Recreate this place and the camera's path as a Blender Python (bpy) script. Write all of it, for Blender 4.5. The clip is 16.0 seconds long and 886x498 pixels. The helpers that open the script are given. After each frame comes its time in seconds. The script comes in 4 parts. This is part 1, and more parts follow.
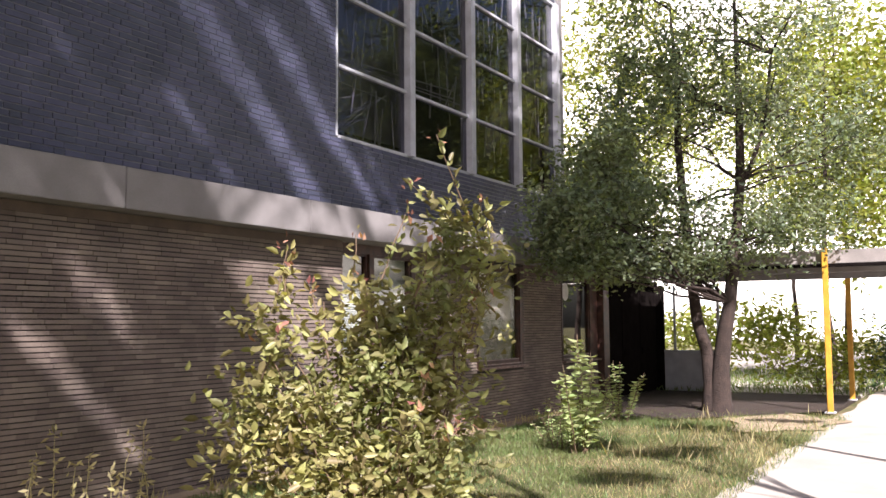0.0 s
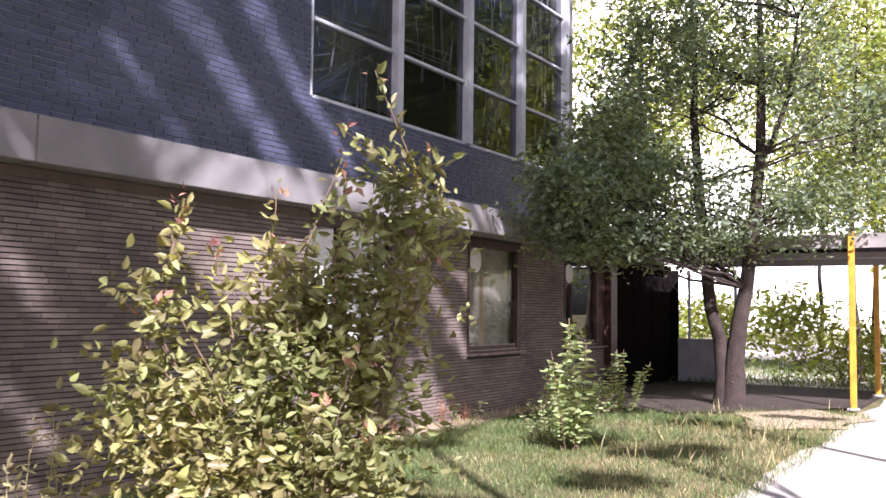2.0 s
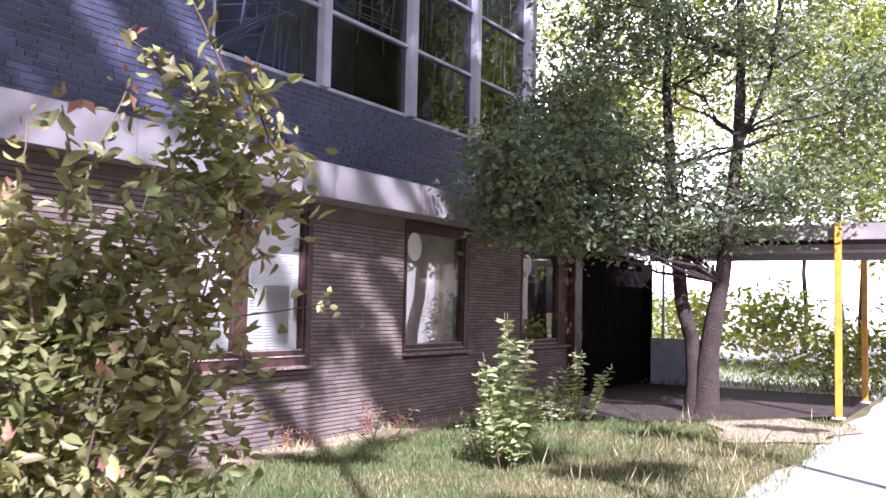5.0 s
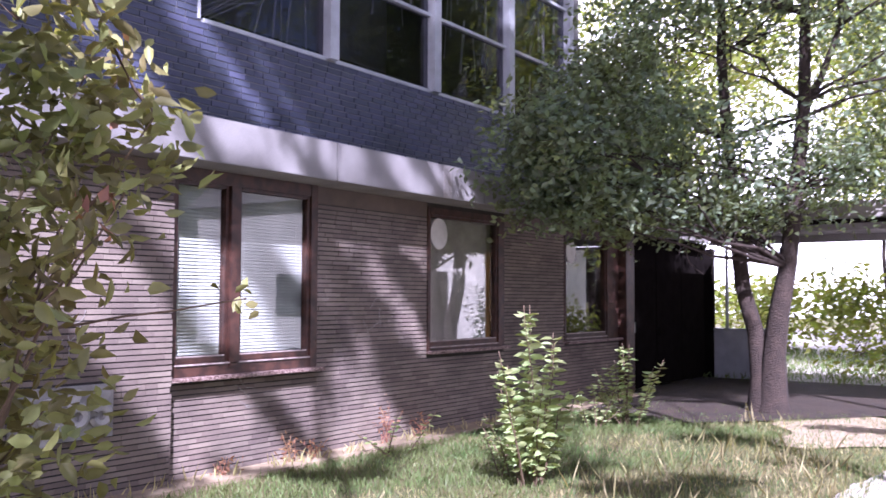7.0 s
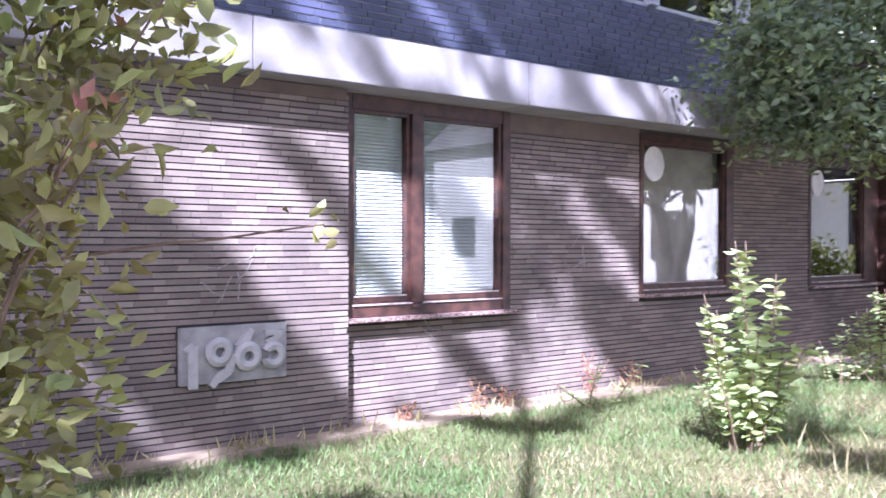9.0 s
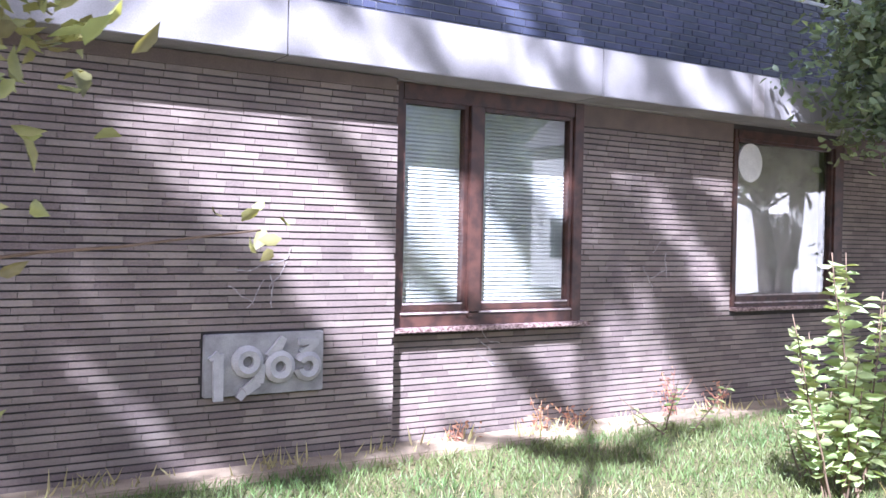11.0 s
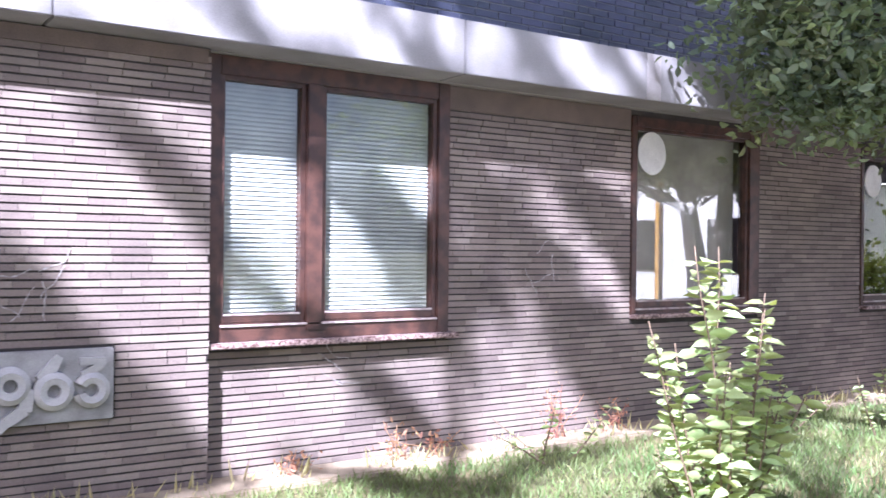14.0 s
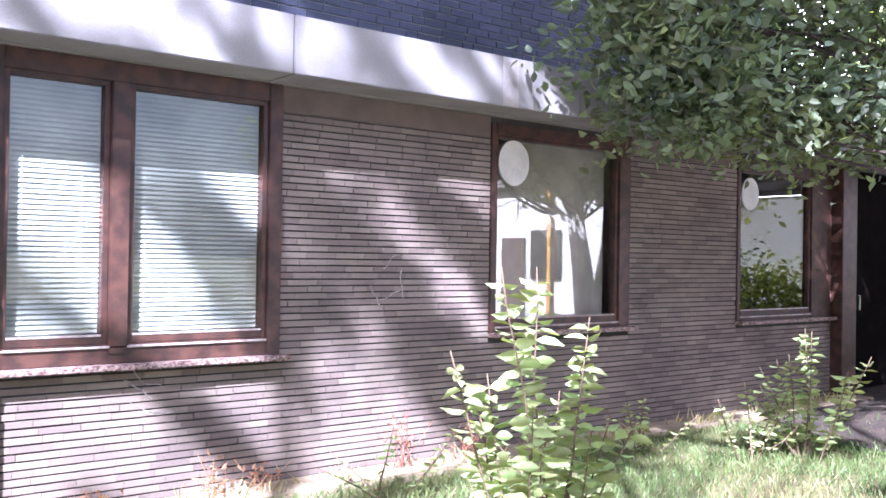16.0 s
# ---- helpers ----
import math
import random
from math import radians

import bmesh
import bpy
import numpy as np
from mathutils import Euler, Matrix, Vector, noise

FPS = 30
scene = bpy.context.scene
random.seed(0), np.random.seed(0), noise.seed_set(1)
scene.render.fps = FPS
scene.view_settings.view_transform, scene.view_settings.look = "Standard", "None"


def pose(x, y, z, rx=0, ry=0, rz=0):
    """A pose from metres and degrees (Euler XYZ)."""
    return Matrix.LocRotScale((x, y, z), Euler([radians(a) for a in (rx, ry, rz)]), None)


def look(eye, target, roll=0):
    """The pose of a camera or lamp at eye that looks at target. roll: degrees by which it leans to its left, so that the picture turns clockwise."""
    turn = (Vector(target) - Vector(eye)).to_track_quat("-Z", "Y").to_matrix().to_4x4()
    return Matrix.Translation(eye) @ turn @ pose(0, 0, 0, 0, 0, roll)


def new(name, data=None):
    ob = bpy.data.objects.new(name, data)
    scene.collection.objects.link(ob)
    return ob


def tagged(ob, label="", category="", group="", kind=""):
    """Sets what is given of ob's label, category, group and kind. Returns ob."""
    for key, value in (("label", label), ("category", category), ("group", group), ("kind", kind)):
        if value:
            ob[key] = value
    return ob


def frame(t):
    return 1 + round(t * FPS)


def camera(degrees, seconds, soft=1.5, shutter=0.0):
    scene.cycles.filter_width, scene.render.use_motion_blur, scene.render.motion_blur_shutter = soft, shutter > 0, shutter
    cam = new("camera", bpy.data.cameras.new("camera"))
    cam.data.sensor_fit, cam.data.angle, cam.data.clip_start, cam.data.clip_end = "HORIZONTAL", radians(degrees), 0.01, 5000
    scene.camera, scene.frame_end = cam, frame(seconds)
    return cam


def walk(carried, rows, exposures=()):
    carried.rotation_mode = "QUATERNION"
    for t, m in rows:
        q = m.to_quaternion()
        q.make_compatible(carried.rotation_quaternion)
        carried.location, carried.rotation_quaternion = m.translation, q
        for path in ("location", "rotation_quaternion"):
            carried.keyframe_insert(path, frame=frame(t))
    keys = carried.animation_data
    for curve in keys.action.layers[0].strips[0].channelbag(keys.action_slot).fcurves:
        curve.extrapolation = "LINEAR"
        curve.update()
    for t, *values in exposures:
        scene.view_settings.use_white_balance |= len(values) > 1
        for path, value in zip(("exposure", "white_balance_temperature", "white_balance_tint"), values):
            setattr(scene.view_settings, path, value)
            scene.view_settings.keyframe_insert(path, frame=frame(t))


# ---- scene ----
cam = camera(51.4, 16.0, shutter=0.5)
PATH = [
    (0, (-9.109, -6.789, 1.625), (-7.391, -5.778, 1.79), -0.4),
    (0.5, (-8.834, -6.778, 1.623), (-7.121, -5.757, 1.773), 0.0),
    (1, (-8.555, -6.739, 1.612), (-6.848, -5.706, 1.752), 0.2),
    (1.5, (-8.204, -6.695, 1.598), (-6.505, -5.648, 1.731), 0.4),
    (2, (-7.852, -6.65, 1.575), (-6.159, -5.592, 1.707), 0.7),
    (2.5, (-7.624, -6.644, 1.56), (-5.92, -5.604, 1.684), 1.1),
    (3, (-7.4, -6.628, 1.55), (-5.685, -5.604, 1.664), 1.3),
    (3.5, (-7.07, -6.606, 1.532), (-5.359, -5.577, 1.643), 1.3),
    (4, (-6.731, -6.547, 1.522), (-5.02, -5.52, 1.642), 1.4),
    (6.5, (-5.187, -6.204, 1.57), (-3.513, -5.116, 1.699), 0.3),
    (7, (-4.888, -6.199, 1.553), (-3.261, -5.041, 1.66), 0.2),
    (7.5, (-4.715, -6.2, 1.553), (-3.139, -4.972, 1.626), 0.1),
    (8, (-4.426, -6.19, 1.529), (-2.921, -4.873, 1.572), 0.1),
    (8.5, (-4.124, -6.11, 1.512), (-2.743, -4.663, 1.528), 0.2),
    (9, (-3.949, -6.021, 1.497), (-2.687, -4.469, 1.479), 0.1),
    (9.5, (-3.775, -5.928, 1.508), (-2.576, -4.328, 1.475), 0.3),
    (12, (-2.862, -5.591, 1.544), (-1.824, -3.882, 1.53), 1.4),
    (12.5, (-2.665, -5.514, 1.52), (-1.612, -3.814, 1.502), 1.2),
    (13, (-2.441, -5.457, 1.483), (-1.367, -3.77, 1.472), 1.0),
    (13.5, (-2.194, -5.43, 1.463), (-1.099, -3.756, 1.461), 0.8),
    (14, (-1.943, -5.412, 1.469), (-0.826, -3.754, 1.471), 0.6),
    (14.5, (-1.7, -5.388, 1.471), (-0.551, -3.751, 1.483), 0.4),
    (15, (-1.465, -5.317, 1.487), (-0.273, -3.711, 1.506), 0.3),
    (15.5, (-1.325, -5.355, 1.513), (-0.089, -3.782, 1.523), 0.6),
    (16, (-1.142, -5.371, 1.535), (0.101, -3.804, 1.554), 0.9),
]
EXPOSURES = [(0, 1.4, 6350, 22), (2, 1.6, 5900, 27), (4, 1.72, 5550, 33), (7, 1.7, 5300, 38), (8.2, 2.05, 5100, 38), (9.2, 2.46, 5050, 29), (12.5, 2.51, 5150, 24), (16, 2.71, 5150, 26)]
walk(cam, [(t, look(eye, target, roll)) for t, eye, target, roll in PATH], EXPOSURES)

# ---- world, sun ----
SUN_X, SUN_Z = 1.03, 1.36
SUN_WAY = Vector((SUN_X, 1.0, -SUN_Z)).normalized()
world = bpy.data.worlds.new("sky")
scene.world = world
world.use_nodes = True
wn = world.node_tree.nodes
sky = wn.new("ShaderNodeTexSky")
sky.sky_type, sky.sun_disc = "NISHITA", False
sky.sun_elevation, sky.sun_rotation = radians(43.4), radians(225.8)
sky.air_density, sky.dust_density, sky.ozone_density = 1.0, 4.0, 0.7
world.node_tree.links.new(sky.outputs[0], wn["Background"].inputs[0])
wn["Background"].inputs[1].default_value = 0.05
sun = new("sun", bpy.data.lights.new("sun", "SUN"))
sun.data.energy, sun.data.angle, sun.data.color = 5.0, radians(0.5), (1.0, 0.94, 0.86)
sun.matrix_world = look((0, 0, 30), Vector((0, 0, 30)) + SUN_WAY)


# self-glowing sheet beyond the gardens, added for the blown-out white sky
sky_glow = bpy.data.materials.new("sky_glow_sheet")
sky_glow.use_nodes = True
sky_glow.node_tree.nodes["Principled BSDF"].inputs["Base Color"].default_value = (0.8, 0.8, 0.78, 1)
sky_glow.node_tree.nodes["Principled BSDF"].inputs["Emission Color"].default_value = (1.0, 0.985, 0.95, 1)
sky_glow.node_tree.nodes["Principled BSDF"].inputs["Emission Strength"].default_value = 0.5


# ---- materials ----
def material(name, base, rough=0.8, metal=0.0, second=None, scale=6.0, fine=60.0, bump=0.2, depth=0.01, per_piece=0.0,
             spread=0.35, coat=0.0, spec=0.5, island=False, lean=0.0):
    """A two-scale procedural surface: large stains between base and second, fine grain, bump, and a shift from piece to piece."""
    m = bpy.data.materials.new(name)
    m.use_nodes = True
    n, l = m.node_tree.nodes, m.node_tree.links
    b = n["Principled BSDF"]
    b.inputs["Roughness"].default_value, b.inputs["Metallic"].default_value = rough, metal
    b.inputs["Specular IOR Level"].default_value, b.inputs["Coat Weight"].default_value = spec, coat
    co = n.new("ShaderNodeTexCoord")
    geo = n.new("ShaderNodeNewGeometry")
    big, small = n.new("ShaderNodeTexNoise"), n.new("ShaderNodeTexNoise")
    big.inputs["Scale"].default_value, big.inputs["Detail"].default_value = scale, 6
    small.inputs["Scale"].default_value, small.inputs["Detail"].default_value = fine, 4
    l.new(geo.outputs["Position"], big.inputs["Vector"])
    l.new(geo.outputs["Position"], small.inputs["Vector"])
    ramp = n.new("ShaderNodeValToRGB")
    ramp.color_ramp.elements[0].position, ramp.color_ramp.elements[1].position = 0.5 - spread / 2, 0.5 + spread / 2
    second = second or tuple(c * 0.72 for c in base)
    ramp.color_ramp.elements[0].color, ramp.color_ramp.elements[1].color = (*base, 1), (*second, 1)
    l.new(big.outputs["Fac"], ramp.inputs[0])
    hsv = n.new("ShaderNodeHueSaturation")
    l.new(ramp.outputs[0], hsv.inputs["Color"])
    mul = n.new("ShaderNodeMath")
    mul.operation = "MULTIPLY_ADD"
    mul.inputs[1].default_value, mul.inputs[2].default_value = 0.5, 0.75
    l.new(small.outputs["Fac"], mul.inputs[0])
    value = mul.outputs[0]
    if per_piece:
        rnd = geo.outputs["Random Per Island"] if island else n.new("ShaderNodeObjectInfo").outputs["Random"]
        add = n.new("ShaderNodeMath")
        add.operation = "MULTIPLY_ADD"
        add.inputs[1].default_value, add.inputs[2].default_value = 2 * per_piece, -per_piece
        l.new(rnd, add.inputs[0])
        tot = n.new("ShaderNodeMath")
        l.new(value, tot.inputs[0])
        l.new(add.outputs[0], tot.inputs[1])
        value = tot.outputs[0]
        if lean:
            hue = n.new("ShaderNodeMath")
            hue.operation = "MULTIPLY_ADD"
            hue.inputs[1].default_value, hue.inputs[2].default_value = lean, 0.5 - lean / 2
            l.new(rnd, hue.inputs[0])
            l.new(hue.outputs[0], hsv.inputs["Hue"])
    l.new(value, hsv.inputs["Value"])
    l.new(hsv.outputs[0], b.inputs["Base Color"])
    if bump:
        bp = n.new("ShaderNodeBump")
        bp.inputs["Strength"].default_value, bp.inputs["Distance"].default_value = bump, depth
        l.new(small.outputs["Fac"], bp.inputs["Height"])
        l.new(bp.outputs[0], b.inputs["Normal"])
    return m


def leaf_material(name, base, second, through_light=0.35, per_piece=0.35, lean=0.05):
    m = material(name, base, rough=0.45, second=second, scale=1.2, fine=25, bump=0, per_piece=per_piece, island=True, lean=lean, spec=0.4)
    n, l = m.node_tree.nodes, m.node_tree.links
    b = n["Principled BSDF"]
    tr = n.new("ShaderNodeBsdfTranslucent")
    mix = n.new("ShaderNodeMixShader")
    mix.inputs[0].default_value = through_light
    warm = n.new("ShaderNodeMix")
    warm.data_type, warm.blend_type = "RGBA", "MULTIPLY"
    warm.inputs[0].default_value = 1.0
    l.new(b.inputs["Base Color"].links[0].from_socket, warm.inputs[6])
    warm.inputs[7].default_value = (1.7, 1.6, 0.6, 1)
    l.new(warm.outputs[2], tr.inputs[0])
    l.new(b.outputs[0], mix.inputs[1])
    l.new(tr.outputs[0], mix.inputs[2])
    l.new(mix.outputs[0], n["Material Output"].inputs[0])
    return m


def glass_material(name, tint=(0.9, 0.9, 0.88), gloss=0.15):
    """A pane: it mirrors more at a glancing view, and lets the rest straight through."""
    m = bpy.data.materials.new(name)
    m.use_nodes = True
    n, l = m.node_tree.nodes, m.node_tree.links
    n.remove(n["Principled BSDF"])
    lw, gl, tr, mix = n.new("ShaderNodeLayerWeight"), n.new("ShaderNodeBsdfGlossy"), n.new("ShaderNodeBsdfTransparent"), n.new("ShaderNodeMixShader")
    power, rise = n.new("ShaderNodeMath"), n.new("ShaderNodeMath")
    power.operation, power.inputs[1].default_value = "POWER", 4.0
    rise.operation, rise.inputs[1].default_value, rise.inputs[2].default_value = "MULTIPLY_ADD", 1 - gloss, gloss
    lw.inputs[0].default_value = 0.5
    gl.inputs["Roughness"].default_value = 0.01
    tr.inputs[0].default_value = (*tint, 1)
    l.new(lw.outputs["Facing"], power.inputs[0])
    l.new(power.outputs[0], rise.inputs[0])
    l.new(rise.outputs[0], mix.inputs[0])
    l.new(tr.outputs[0], mix.inputs[1])
    l.new(gl.outputs[0], mix.inputs[2])
    l.new(mix.outputs[0], n["Material Output"].inputs[0])
    return m


BRICK = material("brown_brick", (0.24, 0.194, 0.168), 0.85, second=(0.15, 0.122, 0.11), scale=1.5, fine=90, bump=0.5, depth=0.004, per_piece=0.2, island=True, lean=0.03)
BRICK_PIECE = material("brown_brick_piece", (0.24, 0.194, 0.168), 0.85, second=(0.15, 0.122, 0.11), scale=1.5, fine=90, bump=0.5, depth=0.004, per_piece=0.2, lean=0.03)
MORTAR = material("dark_mortar", (0.056, 0.05, 0.048), 0.95, fine=200, bump=0.4, depth=0.003)
SLATE = material("blue_black_brick", (0.082, 0.09, 0.148), 0.5, second=(0.052, 0.058, 0.1), scale=2, fine=80, bump=0.4, depth=0.004, per_piece=0.2, island=True, lean=0.02)
PALE_MORTAR = material("grey_mortar", (0.34, 0.34, 0.36), 0.95, fine=150, bump=0.4, depth=0.003)
CONCRETE = material("pale_concrete", (0.28, 0.27, 0.275), 0.8, second=(0.2, 0.19, 0.193), scale=2.2, fine=120, bump=0.25, depth=0.004)
FIGURE = material("pale_cast_stone", (0.46, 0.445, 0.44), 0.8, second=(0.36, 0.35, 0.345), scale=9, fine=150, bump=0.3, depth=0.003)
PLATE = material("grey_cast_stone", (0.37, 0.36, 0.35), 0.85, second=(0.22, 0.21, 0.21), scale=7, fine=150, bump=0.4, depth=0.004)
SOFFIT = material("soffit_concrete", (0.3, 0.28, 0.27), 0.9, scale=3, fine=120)
BROWN = material("brown_painted_wood", (0.036, 0.018, 0.015), 0.45, second=(0.075, 0.034, 0.025), scale=9, fine=140, bump=0.35, depth=0.002, spread=0.2)
WORN = material("worn_sill_paint", (0.08, 0.042, 0.036), 0.5, second=(0.38, 0.28, 0.26), scale=45, fine=160, bump=0.5, depth=0.004, spread=0.25)
ALU = material("grey_aluminium", (0.58, 0.6, 0.66), 0.5, 0.1, scale=4, fine=80, bump=0.1)
BLIND = material("pale_blind_slat", (0.6, 0.65, 0.64), 0.5, scale=4, fine=60, bump=0)
PLASTER = material("interior_plaster", (0.5, 0.48, 0.45), 0.9, scale=3, fine=60)
LAMELLA = material("pale_lamella", (0.72, 0.7, 0.67), 0.8, scale=5, fine=90, bump=0.1)
BEAD = material("pale_weather_bar", (0.5, 0.44, 0.42), 0.5, second=(0.2, 0.14, 0.13), scale=18, fine=150, bump=0.4, depth=0.003)
LINTEL = material("brown_grey_render", (0.17, 0.13, 0.11), 0.9, second=(0.12, 0.095, 0.085), scale=4, fine=120)
STAIN = material("stained_concrete", (0.36, 0.34, 0.34), 0.85, second=(0.27, 0.25, 0.25), scale=6, fine=120, bump=0.3, depth=0.004)
CHALK = material("chalk", (0.36, 0.335, 0.32), 0.95, second=(0.22, 0.19, 0.18), scale=40, fine=200, bump=0, spread=0.2)
STICK = material("pale_stick", (0.75, 0.72, 0.7), 0.6, scale=6, fine=80)
# dark brown pushed to sheenless near-black, to hold the porch recess's shade
DARK = material("dark_door_and_shade", (0.012, 0.01, 0.01), 1.0, scale=5, fine=80, spec=0.0)
YELLOW = material("yellow_paint", (0.62, 0.34, 0.04), 0.45, second=(0.42, 0.22, 0.03), scale=6, fine=70, bump=0.3, depth=0.003)
BARK = material("bark", (0.055, 0.038, 0.032), 0.95, second=(0.032, 0.023, 0.02), scale=8, fine=45, bump=1.0, depth=0.03)
STEM = material("stem_bark", (0.16, 0.11, 0.07), 0.8, scale=9, fine=80)
EARTH = material("grassy_earth", (0.07, 0.085, 0.025), 0.95, second=(0.16, 0.13, 0.06), scale=0.9, fine=30, bump=1, depth=0.05)
PAVING = material("pale_paving", (0.43, 0.4, 0.37), 0.9, second=(0.33, 0.3, 0.27), scale=1.3, fine=90, bump=0.5, depth=0.008)
SAND = material("sandy_edging", (0.36, 0.29, 0.2), 0.9, second=(0.24, 0.185, 0.125), scale=5, fine=90, bump=0.6, depth=0.01)
# near-black soil colour with canopy and tree shade mixed in
SHADED_SOIL = material("shaded_soil", (0.026, 0.018, 0.014), 0.95, second=(0.05, 0.033, 0.024), scale=3, fine=60, bump=1, depth=0.03)
WHITE = material("white_render", (0.78, 0.77, 0.74), 0.9, second=(0.68, 0.67, 0.64), scale=1.2, fine=60)
ROOFTILE = material("grey_roof", (0.14, 0.13, 0.13), 0.8, scale=2, fine=40)
GREYBOX = material("grey_blue_sheet", (0.42, 0.43, 0.48), 0.6, second=(0.58, 0.59, 0.63), scale=3, fine=60)
DISC = material("pale_disc", (0.75, 0.74, 0.72), 0.5, scale=4, fine=80, bump=0)
CHROME = material("steel", (0.6, 0.6, 0.6), 0.3, 1.0, bump=0)
LEAF_TREE = leaf_material("tree_leaf", (0.2, 0.235, 0.14), (0.12, 0.17, 0.13), 0.45, 0.5)
LEAF_BUSH = leaf_material("bush_leaf", (0.29, 0.265, 0.11), (0.15, 0.17, 0.065), 0.3, 0.4, 0.06)
LEAF_RED = leaf_material("young_red_leaf", (0.42, 0.2, 0.17), (0.3, 0.17, 0.11), 0.35)
LEAF_PLANT = leaf_material("laurel_leaf", (0.36, 0.41, 0.2), (0.24, 0.32, 0.13), 0.3)
LEAF_FAR = leaf_material("sunny_leaf", (0.26, 0.29, 0.07), (0.18, 0.22, 0.05), 0.4)
LEAF_DARK = leaf_material("hedge_leaf", (0.04, 0.08, 0.03), (0.03, 0.06, 0.025), 0.25)
GRASS = leaf_material("grass_blade", (0.105, 0.175, 0.058), (0.165, 0.195, 0.075), 0.3, 0.3, 0.04)
STRAW = leaf_material("dry_grass", (0.48, 0.42, 0.25), (0.34, 0.32, 0.16), 0.3, 0.3, 0.03)
GLASS = glass_material("window_glass")
CLEAR = glass_material("clear_glass", gloss=0.07)
DARKGLASS = glass_material("dark_glass", (0.6, 0.6, 0.66), 0.05)


# ---- builders ----
def part(name, bm, mat, parent=None, label=""):
    me = bpy.data.meshes.new(name)
    bm.to_mesh(me)
    bm.free()
    me.materials.append(mat)
    ob = new(name, me)
    if parent is not None:
        ob.parent = parent
    return tagged(ob, label)


def box(bm, x0, y0, z0, x1, y1, z1, bevel=0.0):
    geom = bmesh.ops.create_cube(bm, size=1, matrix=Matrix.Translation(((x0 + x1) / 2, (y0 + y1) / 2, (z0 + z1) / 2)) @ Matrix.Diagonal((abs(x1 - x0), abs(y1 - y0), abs(z1 - z0), 1)))
    if bevel:
        edges = {e for v in geom["verts"] for e in v.link_edges}
        bmesh.ops.bevel(bm, geom=list(edges), offset=bevel, segments=2, affect="EDGES", clamp_overlap=True)
    return bm


def boxes(*args, bevel=0.0):
    bm = bmesh.new()
    for a in args:
        box(bm, *a, bevel=bevel)
    return bm


def empty(name, x=0, y=0, z=0):
    ob = new(name)
    ob.location = (x, y, z)
    return ob


def mesh_object(name, verts, faces, mat, parent=None, label=""):
    me = bpy.data.meshes.new(name)
    me.from_pydata(verts, [], faces)
    me.materials.append(mat)
    ob = new(name, me)
    if parent is not None:
        ob.parent = parent
    return tagged(ob, label)


def leaf_object(name, at, way, size, width, mat, rng, parent=None, label="", fold=0.25, pointed=True):
    """Folded pointed leaves: at, way are n x 3 arrays, size the lengths."""
    n = len(at)
    way = way / np.linalg.norm(way, axis=1, keepdims=True)
    side = np.cross(way, rng.normal(size=(n, 3)))
    side /= np.linalg.norm(side, axis=1, keepdims=True) + 1e-9
    up = np.cross(side, way)
    s = np.asarray(size).reshape(-1, 1)
    w = s * width / 2

    def place(along, out, lift):
        return at + way * s * along + side * w * out + up * (w * abs(out) * fold + s * lift)
    if pointed:
        v, corners = [place(0, 0, 0), place(0.45, 1, 0), place(1, 0, -0.12), place(0.45, -1, 0)], [0, 1, 2, 0, 2, 3]
    else:
        v = [place(0, 0, 0), place(0.28, 0.85, 0.02), place(0.62, 0.8, 0), place(1, 0, -0.14), place(0.62, -0.8, 0), place(0.28, -0.85, 0.02)]
        corners = [0, 1, 2, 0, 2, 3, 0, 3, 4, 0, 4, 5]
    k = len(v)
    v = np.stack(v, 1).reshape(-1, 3)
    me = bpy.data.meshes.new(name)
    tri = (np.arange(n)[:, None] * k + np.array(corners)).reshape(-1)
    me.vertices.add(len(v))
    me.vertices.foreach_set("co", v.reshape(-1))
    me.loops.add(len(tri))
    me.loops.foreach_set("vertex_index", tri)
    me.polygons.add(len(tri) // 3)
    me.polygons.foreach_set("loop_start", np.arange(0, len(tri), 3))
    me.update(calc_edges=True)
    me.validate()
    me.materials.append(mat)
    ob = new(name, me)
    if parent is not None:
        ob.parent = parent
    return tagged(ob, label, kind="stuff" if parent is None else "")


def tubes(name, lines, mat, parent=None, sides=7, label=""):
    """Tapered tubes along polylines of (point, radius)."""
    verts, faces = [], []
    for line in lines:
        base = len(verts)
        for k, (p, r) in enumerate(line):
            a = Vector(line[max(k - 1, 0)][0])
            b = Vector(line[min(k + 1, len(line) - 1)][0])
            d = (b - a).normalized()
            u = d.orthogonal().normalized()
            w = d.cross(u)
            for s in range(sides):
                t = 2 * math.pi * s / sides
                verts.append(Vector(p) + (u * math.cos(t) + w * math.sin(t)) * r)
        for k in range(len(line) - 1):
            for s in range(sides):
                q = base + k * sides
                faces.append((q + s, q + (s + 1) % sides, q + sides + (s + 1) % sides, q + sides + s))
        faces.append(tuple(base + (len(line) - 1) * sides + s for s in range(sides)))
    ob = mesh_object(name, verts, faces, mat, parent, label)
    ob.data.shade_smooth()
    return ob


def wander(start, end, r0, r1, rng, steps=6, sway=0.12):
    """A crooked limb from start to end."""
    a, b = np.array(start, float), np.array(end, float)
    off = np.zeros(3)
    out = []
    far = np.linalg.norm(b - a)
    for k in range(steps + 1):
        f = k / steps
        out.append((tuple(a + (b - a) * f + off * math.sin(math.pi * min(f * 1.1, 1))), r0 + (r1 - r0) * f ** 0.8))
        off = off + rng.normal(size=3) * sway * far / steps
    return out


